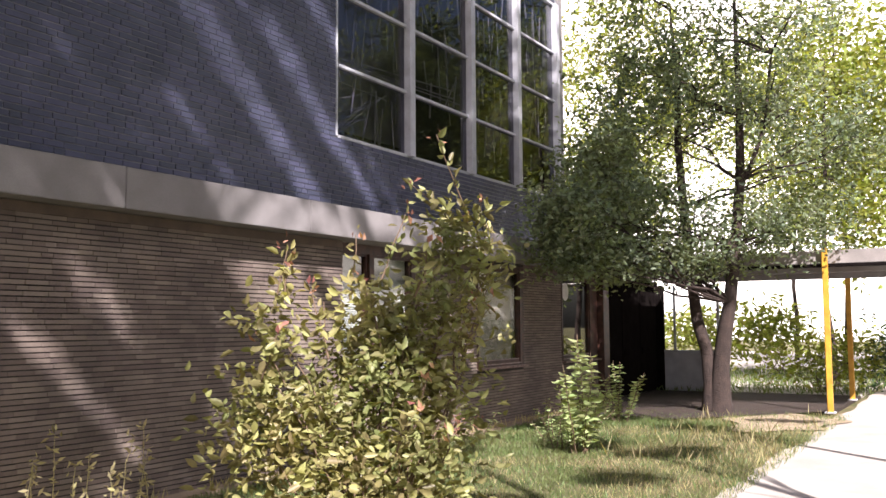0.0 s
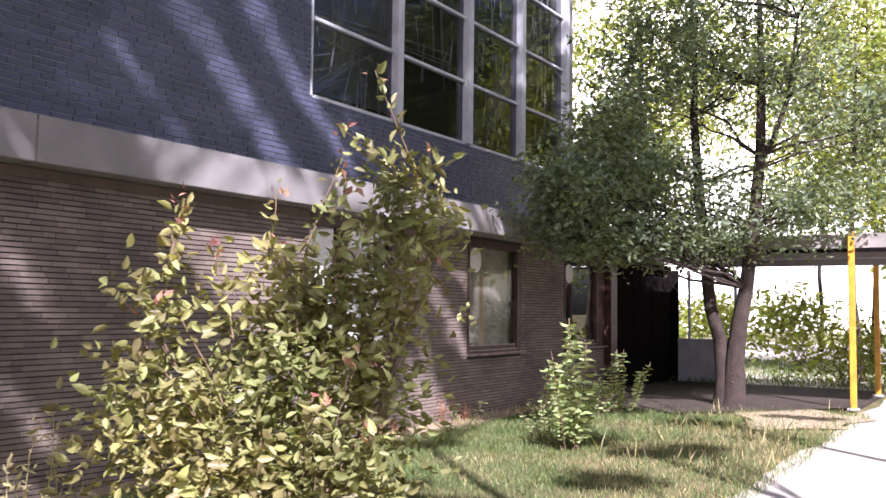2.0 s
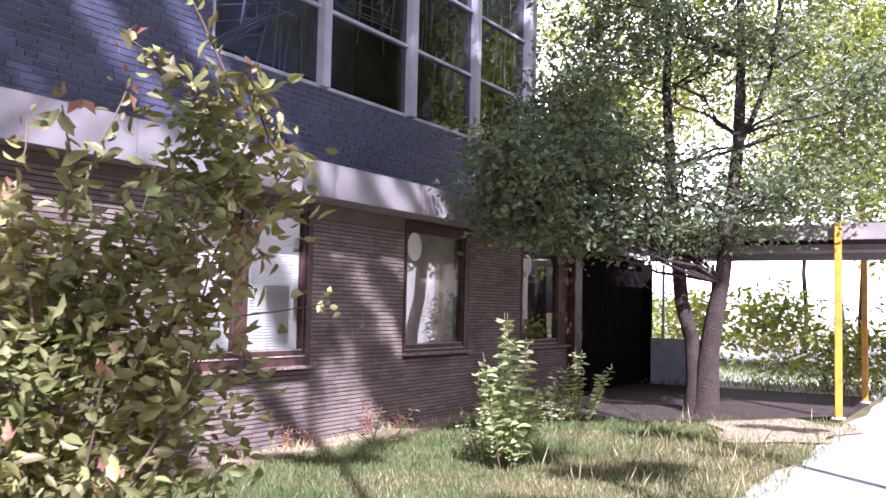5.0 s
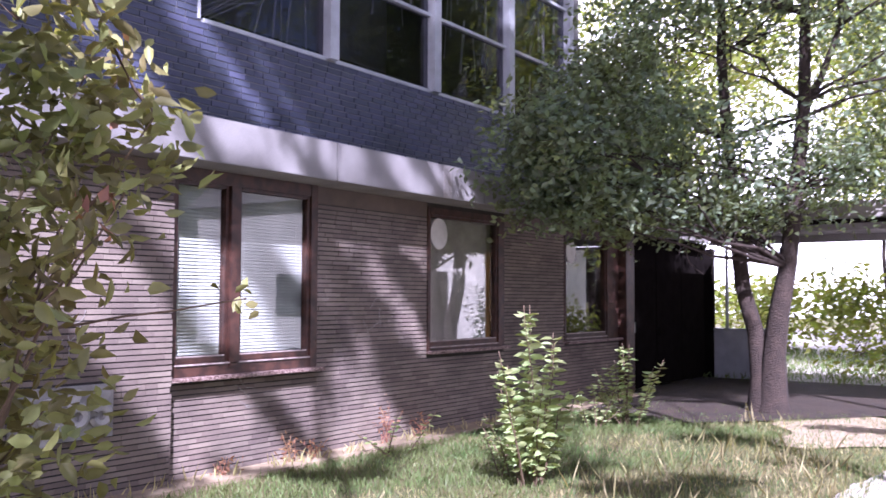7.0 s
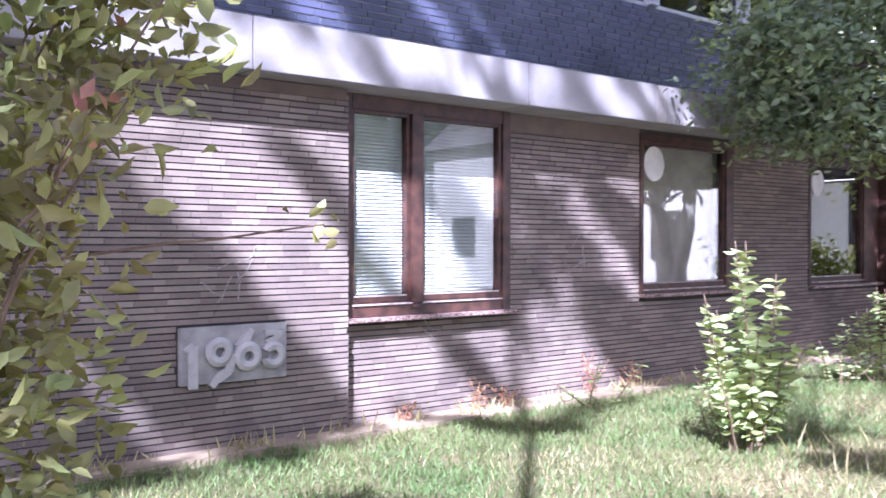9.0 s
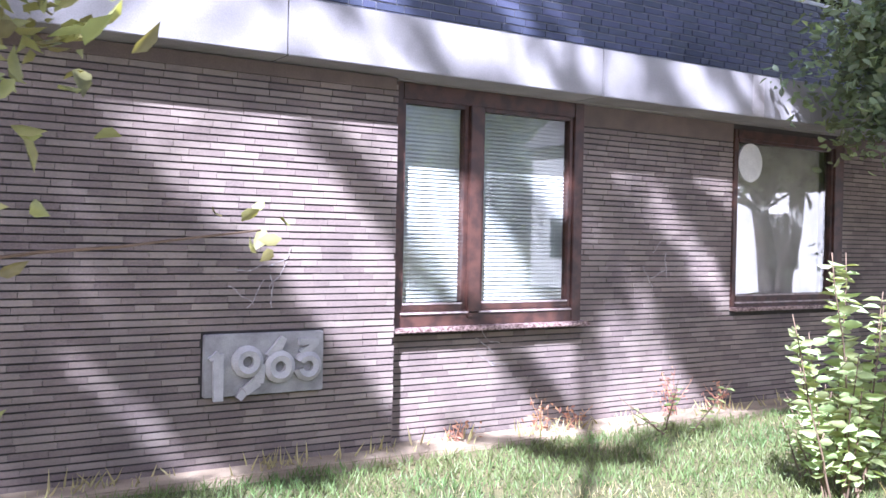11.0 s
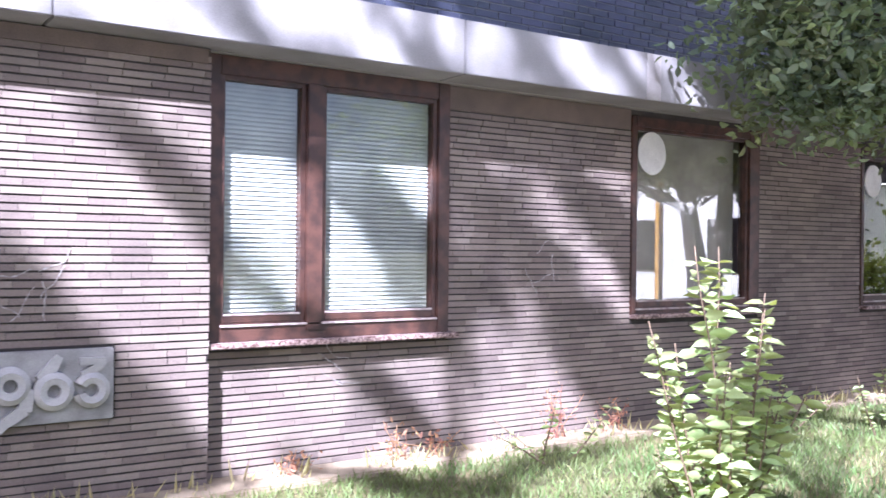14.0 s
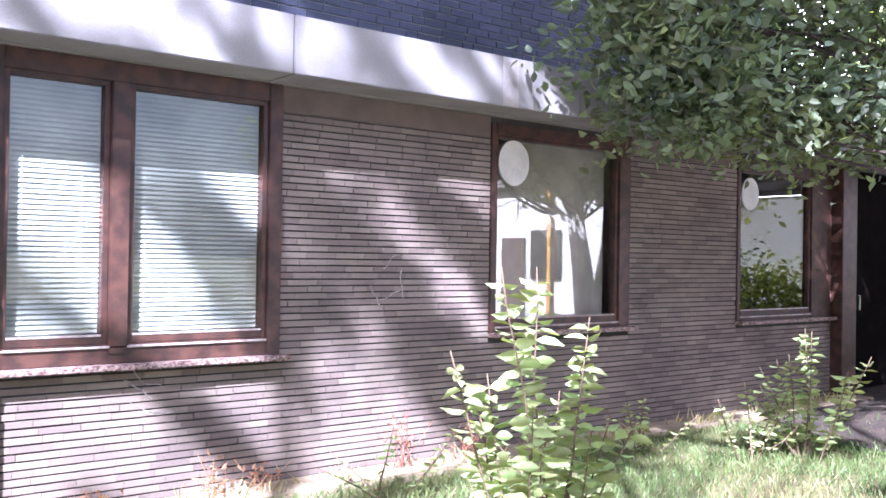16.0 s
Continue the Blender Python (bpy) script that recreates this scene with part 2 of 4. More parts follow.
# ---- ground ----
def grid_sheet(name, x0, y0, x1, y1, nx, ny, height, mat):
    xs, ys = np.linspace(x0, x1, nx + 1), np.linspace(y0, y1, ny + 1)
    verts = [(x, y, height(x, y)) for y in ys for x in xs]
    faces = [(j * (nx + 1) + i, j * (nx + 1) + i + 1, (j + 1) * (nx + 1) + i + 1, (j + 1) * (nx + 1) + i) for j in range(ny) for i in range(nx)]
    return mesh_object(name, verts, faces, mat)


ground = mesh_object("ground", [(-400, -400, -0.06), (400, -400, -0.06), (400, 400, -0.06), (-400, 400, -0.06)], [(0, 1, 2, 3)], EARTH)
tagged(ground, "grassy earth reaching far out round the building", "ground", kind="structure")
lawn = grid_sheet("lawn", -14, -4.66, 8.3, -0.14, 110, 30, lambda x, y: 0.03 * noise.noise((x * 0.7, y * 0.7, 0)) + 0.015 * noise.noise((x * 3, y * 3, 4)) - 0.01 - 0.1 * max(0.0, (-4.3 - y)), EARTH)
tagged(lawn, "uneven green and straw-dry lawn beside the brick wall", "lawn", kind="structure")
xs = [-16 + 0.12 * i for i in range(384)]
edge = [-4.5 + 0.16 * noise.noise((x * 0.55, 2, 0)) + 0.06 * noise.noise((x * 2.7, 5, 0)) for x in xs]
path = mesh_object("pavement", [(x, -7.7, -0.004) for x in xs] + [(x, y, -0.004) for x, y in zip(xs, edge)] + [(x, y + 0.02, -0.06) for x, y in zip(xs, edge)],
                   [(r * 384 + i, r * 384 + i + 1, (r + 1) * 384 + i + 1, (r + 1) * 384 + i) for r in (0, 1) for i in range(383)], PAVING)
tagged(path, "pale dusty sunlit footpath along the lawn", "path", kind="structure")
# the canopy's shade is put into this floor's dark colour
porch_floor = tagged(part("porch_floor", boxes((9.0, -4.3, -0.12, 13.4, 0.36, 0.0), bevel=0.01), SHADED_SOIL), "floor under the entrance canopy, its colour darkened for the shade", "floor", kind="structure")
# bare soil whose outline and dark colour also carry the tree's shade
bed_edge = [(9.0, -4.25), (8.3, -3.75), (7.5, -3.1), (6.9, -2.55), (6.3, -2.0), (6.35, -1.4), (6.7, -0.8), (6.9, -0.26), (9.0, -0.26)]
soil = mesh_object("soil_and_tree_shade", [(x + 0.1 * noise.noise((x * 3, y * 3, 1)), y, 0.022 if 0 < k < 8 else 0.03) for k, (x, y) in enumerate(bed_edge)] + [(8.0, -1.8, 0.05)], [(k, (k + 1) % 9, 9) for k in range(9)], SHADED_SOIL)
tagged(soil, "bare soil under the tree with the tree's shade put into its colour", "soil", kind="structure")


def on_soil(x, y):
    return x > 6.5 and y > -2.3 - 0.85 * (x - 6.5)


# emissive arc standing in for the white sky and far distance
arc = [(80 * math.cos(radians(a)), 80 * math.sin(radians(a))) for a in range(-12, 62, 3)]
backdrop = mesh_object("backdrop", [(x, y, z) for z in (-1, 60) for x, y in arc], [(i, i + 1, len(arc) + i + 1, len(arc) + i) for i in range(len(arc) - 1)], sky_glow)
tagged(backdrop, "glowing sheet standing in for the white sky behind the garden trees", "backdrop", kind="structure")
yard = tagged(part("yard", boxes((13.41, -4.3, -0.12, 46, 14, -0.01)), PAVING), "pale sunlit paved yard beyond the entrance", "yard", kind="structure")
patch = mesh_object("sand_patch", [(6.8 + 1.5 * (1 + 0.2 * math.sin(3 * a)) * math.cos(a), -3.85 + 0.85 * (1 + 0.25 * math.sin(5 * a + 1)) * math.sin(a), 0.012 + 0.02 * (k == 0)) for k, a in enumerate([0] + [2 * math.pi * i / 40 for i in range(40)])], [(i, i % 40 + 1, 0) for i in range(1, 41)], SAND)
patch.data.vertices[0].co = (6.8, -3.85, 0.04)
tagged(patch, "bare sandy sunlit patch in the lawn", "bare patch", kind="structure")
edging = tagged(part("edging", boxes((-14, -0.24, -0.1, 9.2, 0.13, 0.035), bevel=0.012), SAND), "sandy pale edging strip along the foot of the wall", "edging", kind="structure")

# ---- building ----
COURSE, BRICK_L = 0.0465, 0.235
WALL_Y = 0.14
FRONT = -0.225
UP_Y = 0.7
WINDOWS = [(0.0, 1.83, 0.84, 2.67), (3.7, 5.4, 0.91, 2.62), (7.06, 8.9, 0.9, 2.6)]


def holes_wall(bm, x0, x1, z0, z1, y0, y1, holes):
    """A wall slab cut into boxes round its openings."""
    xs = sorted({x0, x1, *[v for h in holes for v in h[:2]]})
    for a, b in zip(xs, xs[1:]):
        cut = [h for h in holes if h[0] <= a and h[1] >= b]
        if not cut:
            box(bm, a, y0, z0, b, y1, z1)
        else:
            if cut[0][2] > z0:
                box(bm, a, y0, z0, b, y1, cut[0][2])
            if cut[0][3] < z1:
                box(bm, a, y0, cut[0][3], b, y1, z1)
    return bm


wall = part("wall_front", holes_wall(bmesh.new(), 0.0, 9.2, -0.1, 2.67, WALL_Y + 0.012, 0.36, WINDOWS), MORTAR)
tagged(wall, "dark brown brick wall of long thin bricks", "wall", kind="structure")
wall_left = part("wall_front_left", boxes((-14, 0.012, 0.036, -0.004, 0.36, 2.67)), MORTAR)
tagged(wall_left, "brown brick wall standing slightly proud", "wall", kind="structure")


def courses(x0, x1, z0, z1, y, holes, pitch, length, joint, proud, seed, head=0.003):
    """Bricks in running bond: (x0, x1, z0, z1, y) each."""
    rng = random.Random(seed)
    out = []
    rows = int((z1 - z0) / pitch)
    for r in range(rows):
        za = z0 + r * pitch
        zb = za + pitch - joint
        spans = [(x0, x1)]
        for h in holes:
            if h[2] < zb - 0.005 and h[3] > za + 0.005:
                spans = [s for a, b in spans for s in ((a, min(b, h[0])), (max(a, h[1]), b)) if s[1] - s[0] > 0.02]
        for a, b in spans:
            x = a - rng.random() * length * 0.8
            while x < b:
                n = x + length * rng.uniform(0.9, 1.08)
                if rng.random() < 0.12:
                    n = x + length * 0.5
                p, q = max(x, a), min(n - head, b)
                if q - p > 0.015:
                    out.append((p, q, za + rng.uniform(0, 0.002), zb + rng.uniform(-0.002, 0.001), y + rng.uniform(0, proud)))
                x = n
    return out


def bricks_object(name, rows, depth, mat, parent, label=""):
    verts, faces = [], []
    for x0, x1, z0, z1, y in rows:
        b = len(verts)
        verts += [(x0, y, z0), (x1, y, z0), (x1, y, z1), (x0, y, z1), (x0, y + depth, z0), (x1, y + depth, z0), (x1, y + depth, z1), (x0, y + depth, z1)]
        faces += [(b, b + 1, b + 2, b + 3), (b + 1, b + 5, b + 6, b + 2), (b + 4, b, b + 3, b + 7), (b + 3, b + 2, b + 6, b + 7), (b + 4, b + 5, b + 1, b)]
    ob = mesh_object(name, verts, faces, mat, parent, label)
    ob["kind"] = "stuff"
    return ob


bricks_right = courses(0.0, 9.2, 0.03, 2.67, WALL_Y, [(a, b, c - 0.02, d) for a, b, c, d in WINDOWS], COURSE, BRICK_L, 0.0096, 0.004, 1)
bricks_left = courses(-14, 0.0, 0.03, 2.67, 0.0, [(-1.4, -0.55, 0.49, 0.9)], COURSE, BRICK_L, 0.0096, 0.004, 2)


def is_near(b):
    return -0.55 < b[0] < 2.3 and 0.3 < b[2] < 0.93 or 1.8 < b[0] < 2.6 and 0.93 <= b[2] < 1.3


bricks_object("brickwork", [b for b in bricks_right if not is_near(b)], 0.03, BRICK, wall)
bricks_object("brickwork", [b for b in bricks_left if not is_near(b)], 0.03, BRICK, wall_left)

# upper storey that overhangs, with its concrete band
UPPER = [(0.77, 8.3, 4.2, 8.3)]
END = 8.6
upper = part("wall_upper", holes_wall(bmesh.new(), -14, END - 0.04, 3.0, 9.0, UP_Y + 0.012, UP_Y + 0.3, UPPER), PALE_MORTAR)
tagged(upper, "blue-black brick upper wall set back behind the concrete ledge", "wall", kind="structure")
bricks_object("brickwork", courses(-14, 8.3, 3.0, 8.6, UP_Y, UPPER, 0.066, 0.24, 0.012, 0.003, 3, head=0.011), 0.03, SLATE, upper)
seams = [-14, -11.4, -8.8, -6.2, -3.55, -0.95, 1.7, 4.3, 6.9, 9.3]
fascia = empty("fascia", 0, FRONT, 2.676)
tagged(fascia, "pale stained concrete band between the two storeys", "concrete band", kind="structure")
for a, b in zip(seams, seams[1:]):
    o = part("panel", boxes((a, -0.035, 0, b - 0.006, 0.3, 0.374), bevel=0.006), CONCRETE, fascia)
part("stain", boxes((3.46, -0.0375, 0.004, 3.62, -0.03, 0.37), bevel=0.001), STAIN, fascia, "darker damp stain on the concrete band")
soffit = tagged(part("soffit", boxes((-14, FRONT + 0.3, 2.672, 13, 4.5, 2.8)), SOFFIT), "plain shaded concrete soffit under the overhang", "soffit", kind="structure")
lintel = part("lintel", boxes((1.84, WALL_Y - 0.006, 2.5, 3.69, 0.3, 2.668), (-14, -0.006, 2.58, -0.02, 0.3, 2.668), (5.42, WALL_Y - 0.006, 2.5, 7.05, 0.3, 2.668)), LINTEL)
tagged(lintel, "smooth brown-grey band under the overhang", "lintel", kind="structure")

# rooms behind the panes
tagged(part("wall_back", boxes((-14, 4.5, -0.1, 13, 4.7, 9.0)), PLASTER), "plain inner back wall", "wall", kind="structure")
tagged(part("wall_side", boxes((-14.3, -0.5, -0.1, -14, 4.7, 9.0)), MORTAR), "plain end wall", "wall", kind="structure")
tagged(part("wall_end", boxes((13.12, 0.61, -0.1, 13.42, 4.5, 2.67), (8.3, UP_Y + 0.31, 3.01, 8.56, 4.5, 8.99)), MORTAR), "plain far end wall of the building", "wall", kind="structure")
tagged(part("wall_partition", boxes((2.65, 0.4, 0, 2.75, 4.5, 2.67), (6.3, 0.4, 0, 6.4, 4.5, 2.67)), PLASTER), "plain partition walls between the rooms", "wall", kind="structure")
tagged(part("floor_inside", boxes((-14, 0.36, -0.1, 12.7, 4.5, 0.02)), PLASTER), "plain indoor floor", "floor", kind="structure")
tagged(part("floor_upper", boxes((-14, FRONT + 0.3, 2.805, 12.9, 4.5, 3.0)), PLASTER), "plain upper floor", "floor", kind="structure")
tagged(part("ceiling", boxes((-14, UP_Y + 0.3, 8.9, 8.3, 4.5, 9.0)), PLASTER), "plain upper ceiling", "ceiling", kind="structure")
tagged(part("roof", boxes((-14.4, UP_Y - 0.2, 9.004, 8.9, 4.8, 9.3)), CONCRETE), "flat roof of the brick building", "roof", kind="structure")


# ---- ground-floor windows ----
def bar(name, parent, *b, mat=BROWN, bevel=0.006, label=""):
    return part(name, boxes(b, bevel=bevel), mat, parent, label)


def window(name, x0, x1, z0, z1, lights, label, y=0.05, sill=True, glass=None):
    """A brown timber window: frame, sashes, panes, sill."""
    w = empty(name, (x0 + x1) / 2, y, z0)
    tagged(w, label, "window", kind="structure")

    def b(n, p, *a, **k):
        o = bar(n, p, *a, **k)
        o.matrix_parent_inverse = w.matrix_basis.inverted() if p is w else Matrix()
        return o
    bpy.context.view_layer.update()
    b("frame_side", w, x0 + 0.004, y, z0, lights[0][0] - 0.035, y + 0.14, z1)
    b("frame_side", w, lights[-1][1] + 0.035, y, z0, x1 - 0.004, y + 0.14, z1)
    b("frame_head", w, lights[0][0] - 0.035, y + 0.002, lights[0][3] + 0.03, lights[-1][1] + 0.035, y + 0.14, z1)
    b("frame_foot", w, lights[0][0] - 0.035, y + 0.002, z0, lights[-1][1] + 0.035, y + 0.12, lights[0][2] - 0.05)
    b("weather_bar", w, lights[0][0] - 0.03, y - 0.012, lights[0][2] - 0.075, lights[-1][1] + 0.03, y + 0.02, lights[0][2] - 0.06, mat=BEAD, bevel=0.003)
    for p, q in zip(lights, lights[1:]):
        b("mullion", w, p[1] + 0.035, y - 0.012, z0 + 0.06, q[0] - 0.035, y + 0.12, q[3] + 0.03)
    for a, c, e, f in lights:
        for s in ((a - 0.035, e - 0.05, a, f + 0.03), (c, e - 0.05, c + 0.035, f + 0.03), (a, f, c, f + 0.03)):
            leaf = b("sash", w, s[0], y + 0.02, s[1], s[2], y + 0.1, s[3], bevel=0.004)
        b("sash", w, a, y + 0.016, e - 0.05, c, y + 0.1, e, bevel=0.004)
        b("bead", leaf, a, y + 0.012, e - 0.006, c, y + 0.03, e + 0.008, mat=BEAD, bevel=0.002)
        g = b("pane", leaf, a, y + 0.055, e, c, y + 0.063, f, mat=glass or GLASS, bevel=0)
        g.visible_shadow = False
    if sill:
        b("sill", w, x0 - 0.0, y - 0.075, z0 - 0.035, x1 + 0.045, y + 0.06, z0 + 0.002, mat=WORN, bevel=0.008, label="weathered brown sill with peeling paint")
    return w


window("window_1", 0.0, 1.83, 0.875, 2.67, [(0.135, 0.655, 1.045, 2.52), (0.84, 1.69, 1.045, 2.52)], "brown timber window with two lights and closed pale blinds", y=0.1, glass=CLEAR)
window("window_2", 3.7, 5.4, 0.94, 2.62, [(3.79, 5.21, 1.05, 2.505)], "brown timber window with one large reflecting pane", y=0.13)
window("window_3", 7.06, 8.9, 0.93, 2.6, [(7.15, 8.45, 1.04, 2.46)], "brown timber window beside the entrance", y=0.13)


def blind(x0, x1, z0, z1, y, pitch=0.03):
    """Closed slats, each tilted, with a head rail and two cords."""
    e = empty("venetian_blind", (x0 + x1) / 2, y, z0)
    tagged(e, "pale green-grey venetian blind, lowered and nearly closed", "blind")
    bpy.context.view_layer.update()
    inv = e.matrix_basis.inverted()
    rail = bar("head_rail", e, x0, y - 0.02, z1 - 0.03, x1, y + 0.02, z1, mat=BLIND)
    rail.matrix_parent_inverse = inv
    me = bpy.data.meshes.new("slat")
    h = pitch * 0.56
    pts = [(-(x1 - x0) / 2, -0.011, -h), ((x1 - x0) / 2, -0.011, -h), ((x1 - x0) / 2, -0.005, 0), (-(x1 - x0) / 2, -0.005, 0), ((x1 - x0) / 2, 0.008, h), (-(x1 - x0) / 2, 0.008, h)]
    me.from_pydata(pts + [(p[0], p[1] + 0.001, p[2]) for p in pts], [], [(0, 1, 2, 3), (3, 2, 4, 5), (7, 6, 9, 8), (8, 9, 11, 10), (0, 6, 7, 1), (5, 4, 10, 11)])
    me.materials.append(BLIND)
    z = z0 + pitch / 2
    while z < z1 - 0.03:
        s = new("slat", me)
        s.parent, s.matrix_parent_inverse = e, inv
        s.location = ((x0 + x1) / 2, y, z)
        z += pitch
    for x in (x0 + 0.12, x1 - 0.12):
        c = tubes("cord", [[((x, y - 0.016, z0), 0.0012), ((x, y - 0.016, z1), 0.0012)]], DISC, e, 5)
        c.matrix_parent_inverse = inv


blind(0.1, 0.67, 1.0, 2.55, 0.2)
blind(0.81, 1.72, 1.0, 2.55, 0.2)


def disc(x, z, r=0.12, y=0.1, h=0.3):
    """An oval paper disc on the inside of the pane."""
    bm = bmesh.new()
    bmesh.ops.create_circle(bm, cap_ends=True, segments=36, radius=1, matrix=Matrix.Translation((x, y, z)) @ Matrix.Diagonal((r, 1, h / 2, 1)) @ Matrix.Rotation(radians(90), 4, "X"))
    f = bmesh.ops.extrude_face_region(bm, geom=bm.faces[:])
    bmesh.ops.translate(bm, verts=[v for v in f["geom"] if isinstance(v, bmesh.types.BMVert)], vec=(0, 0.012, 0))
    return tagged(part("paper_lampshade", bm, DISC), "pale round paper disc stuck on the window corner", "paper disc")


disc(3.985, 2.32, 0.17, 0.172, 0.37)
disc(7.35, 2.25, 0.15, 0.172, 0.34)



def lamella_blind(x0, x1, z0, z1, y, step=0.112):
    """Hanging vertical lamellas, nearly closed, under a rail."""
    e = empty("vertical_blind", (x0 + x1) / 2, y, z0)
    tagged(e, "pale grey vertical lamella blind behind the pane", "blind")
    part("head_rail", boxes((x0 - (x0 + x1) / 2, -0.02, z1 - z0, x1 - (x0 + x1) / 2, 0.02, z1 - z0 + 0.04)), ALU, e)
    me = bpy.data.meshes.new("lamella")
    bm = boxes((-0.062, -0.001, 0, 0.062, 0.001, z1 - z0))
    bm.to_mesh(me)
    bm.free()
    me.materials.append(LAMELLA)
    x = x0 + 0.06
    rng = random.Random(5)
    while x < x1:
        o = new("lamella", me)
        o.parent = e
        o.matrix_basis = Matrix.Translation((x - (x0 + x1) / 2, 0, 0)) @ Matrix.Rotation(radians(-7 + rng.uniform(-3, 3)), 4, "Z")
        x += step


lamella_blind(3.74, 5.25, 0.98, 2.55, 0.3)



def scribble(x, z, strokes, seed):
    """Thin chalk strokes on the wall."""
    rng = random.Random(seed)
    y = -0.004 if x < 0 else WALL_Y - 0.004
    drawing = empty("chalk_scribble", x, y, z)
    for k in range(strokes):
        verts, faces = [], []
        px, pz, a = x + rng.uniform(-0.14, 0.14), z + rng.uniform(-0.16, 0.16), rng.uniform(0, 6.28)
        for q in range(9):
            w = 0.0042 * rng.uniform(0.5, 1.2)
            verts += [(px - w * math.sin(a), y, pz + w * math.cos(a)), (px + w * math.sin(a), y, pz - w * math.cos(a))]
            if q:
                n = len(verts)
                faces.append((n - 4, n - 3, n - 1, n - 2))
            a += rng.uniform(-0.5, 0.5)
            px, pz = px + 0.028 * math.cos(a), pz + 0.028 * math.sin(a)
        o = mesh_object("stroke", verts, faces, CHALK)
        o.parent, o.matrix_parent_inverse = drawing, Matrix.Translation((x, y, z)).inverted()
    return tagged(drawing, "faint pale chalk scribble on the brown bricks", "graffiti")


scribble(-0.98, 1.2, 6, 4)
scribble(0.95, 0.72, 7, 6)
scribble(2.75, 1.3, 4, 8)

# ---- upper window wall ----
uw = empty("window_4", 4.5, UP_Y, 4.2)
tagged(uw, "tall grid of dark reflecting panes in grey metal bars", "window", kind="structure")
bpy.context.view_layer.update()
MULL = [0.77, 2.64, 4.6, 6.44, 8.3]
RAIL = [4.2, 5.19, 6.22, 7.25, 8.28]


def ub(name, *b, mat=ALU, bevel=0.004):
    o = bar(name, uw, *b, mat=mat, bevel=bevel)
    o.matrix_parent_inverse = uw.matrix_basis.inverted()
    return o


for k, x in enumerate(MULL):
    w = 0.03 if k == 0 else 0.075
    ub("mullion", x - (0 if k == 0 else w), UP_Y - 0.06 if k else UP_Y - 0.015, 4.2, x + w, UP_Y + 0.12, 8.3)
ub("end_pilaster", 8.38, UP_Y - 0.03, 3.004, 8.6, UP_Y + 0.005, 8.9, mat=CONCRETE)
for (a, b) in zip(MULL, MULL[1:]):
    for z in RAIL:
        ub("transom", a + 0.075, UP_Y + 0.0, z - 0.02, b - 0.075, UP_Y + 0.1, z + 0.025)
    for z0, z1 in zip(RAIL, RAIL[1:]):
        g = ub("pane", a + 0.03, UP_Y + 0.05, z0 + 0.02, b - 0.075, UP_Y + 0.058, z1 - 0.02, mat=DARKGLASS, bevel=0)


rng = random.Random(77)
heap = empty("slats_and_reflections", 1.0, UP_Y + 0.17, 4.2)
tagged(heap, "pale sticks for broken blind slats and for branch reflections in the panes", "blind")


def stick(x0, z0, x1, z1, w=0.011):
    x0, x1 = (0.77 + (x + 0.49) * 1.135 - 1.0 for x in (x0, x1))
    z0, z1 = ((z - 3.7) * 1.11 for z in (z0, z1))
    tubes("slat", [[((x0, rng.uniform(-0.08, 0.08), z0), w), ((x1, rng.uniform(-0.08, 0.08), z1), w)]], STICK, heap, 4)


for k in range(11):
    stick(-0.42 + 0.1 * rng.random(), 3.72 + 0.09 * k * rng.random(), 0.1 + 0.09 * k, 3.95 + 0.055 * k + rng.random() * 0.25)
for k in range(5):
    stick(0.3 + 0.15 * k, 3.72, 0.45 + 0.12 * k, 4.3 + rng.random() * 0.2)
for k in range(4):
    stick(-0.4, 4.62 + 0.05 * k, 2.7, 4.75 + 0.11 * k - 0.1)
# these upright sticks also stand in for branch reflections in the panes
for k in range(120):
    x, z = rng.uniform(-0.3, 6.0), rng.uniform(4.0, 7.6)
    stick(x, z, x + rng.uniform(-0.08, 0.08), z + rng.uniform(0.3, 1.1), rng.choice((0.006, 0.01, 0.016)))
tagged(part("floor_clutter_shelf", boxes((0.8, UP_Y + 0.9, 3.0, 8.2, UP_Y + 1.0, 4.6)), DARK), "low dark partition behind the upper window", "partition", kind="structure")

# ---- entrance ----
# dark doors whose near-black colour also carries the recess shade
door = empty("door_1", 10.9, 0.2, 0.0)
tagged(door, "dark entrance doors blackened further for the porch's deep shade", "door", kind="structure")
bpy.context.view_layer.update()


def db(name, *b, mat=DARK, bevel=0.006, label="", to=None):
    o = bar(name, to or door, *b, mat=mat, bevel=bevel, label=label)
    o.matrix_parent_inverse = Matrix() if to else door.matrix_basis.inverted()
    return o


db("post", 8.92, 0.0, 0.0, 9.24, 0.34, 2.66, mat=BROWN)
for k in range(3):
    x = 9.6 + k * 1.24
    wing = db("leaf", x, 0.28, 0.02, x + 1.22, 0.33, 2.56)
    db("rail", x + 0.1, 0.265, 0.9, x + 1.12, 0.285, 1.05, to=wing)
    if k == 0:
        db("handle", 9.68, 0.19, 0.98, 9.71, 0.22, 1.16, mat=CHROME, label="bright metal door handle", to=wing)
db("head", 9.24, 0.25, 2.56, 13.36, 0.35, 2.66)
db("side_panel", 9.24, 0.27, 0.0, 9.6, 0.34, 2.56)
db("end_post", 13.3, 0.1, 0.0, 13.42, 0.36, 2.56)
wall_end2 = tagged(part("wall_porch", boxes((9.2, 0.36, -0.1, 13.4, 0.6, 2.67)), MORTAR), "dark porch wall behind the doors", "wall", kind="structure")

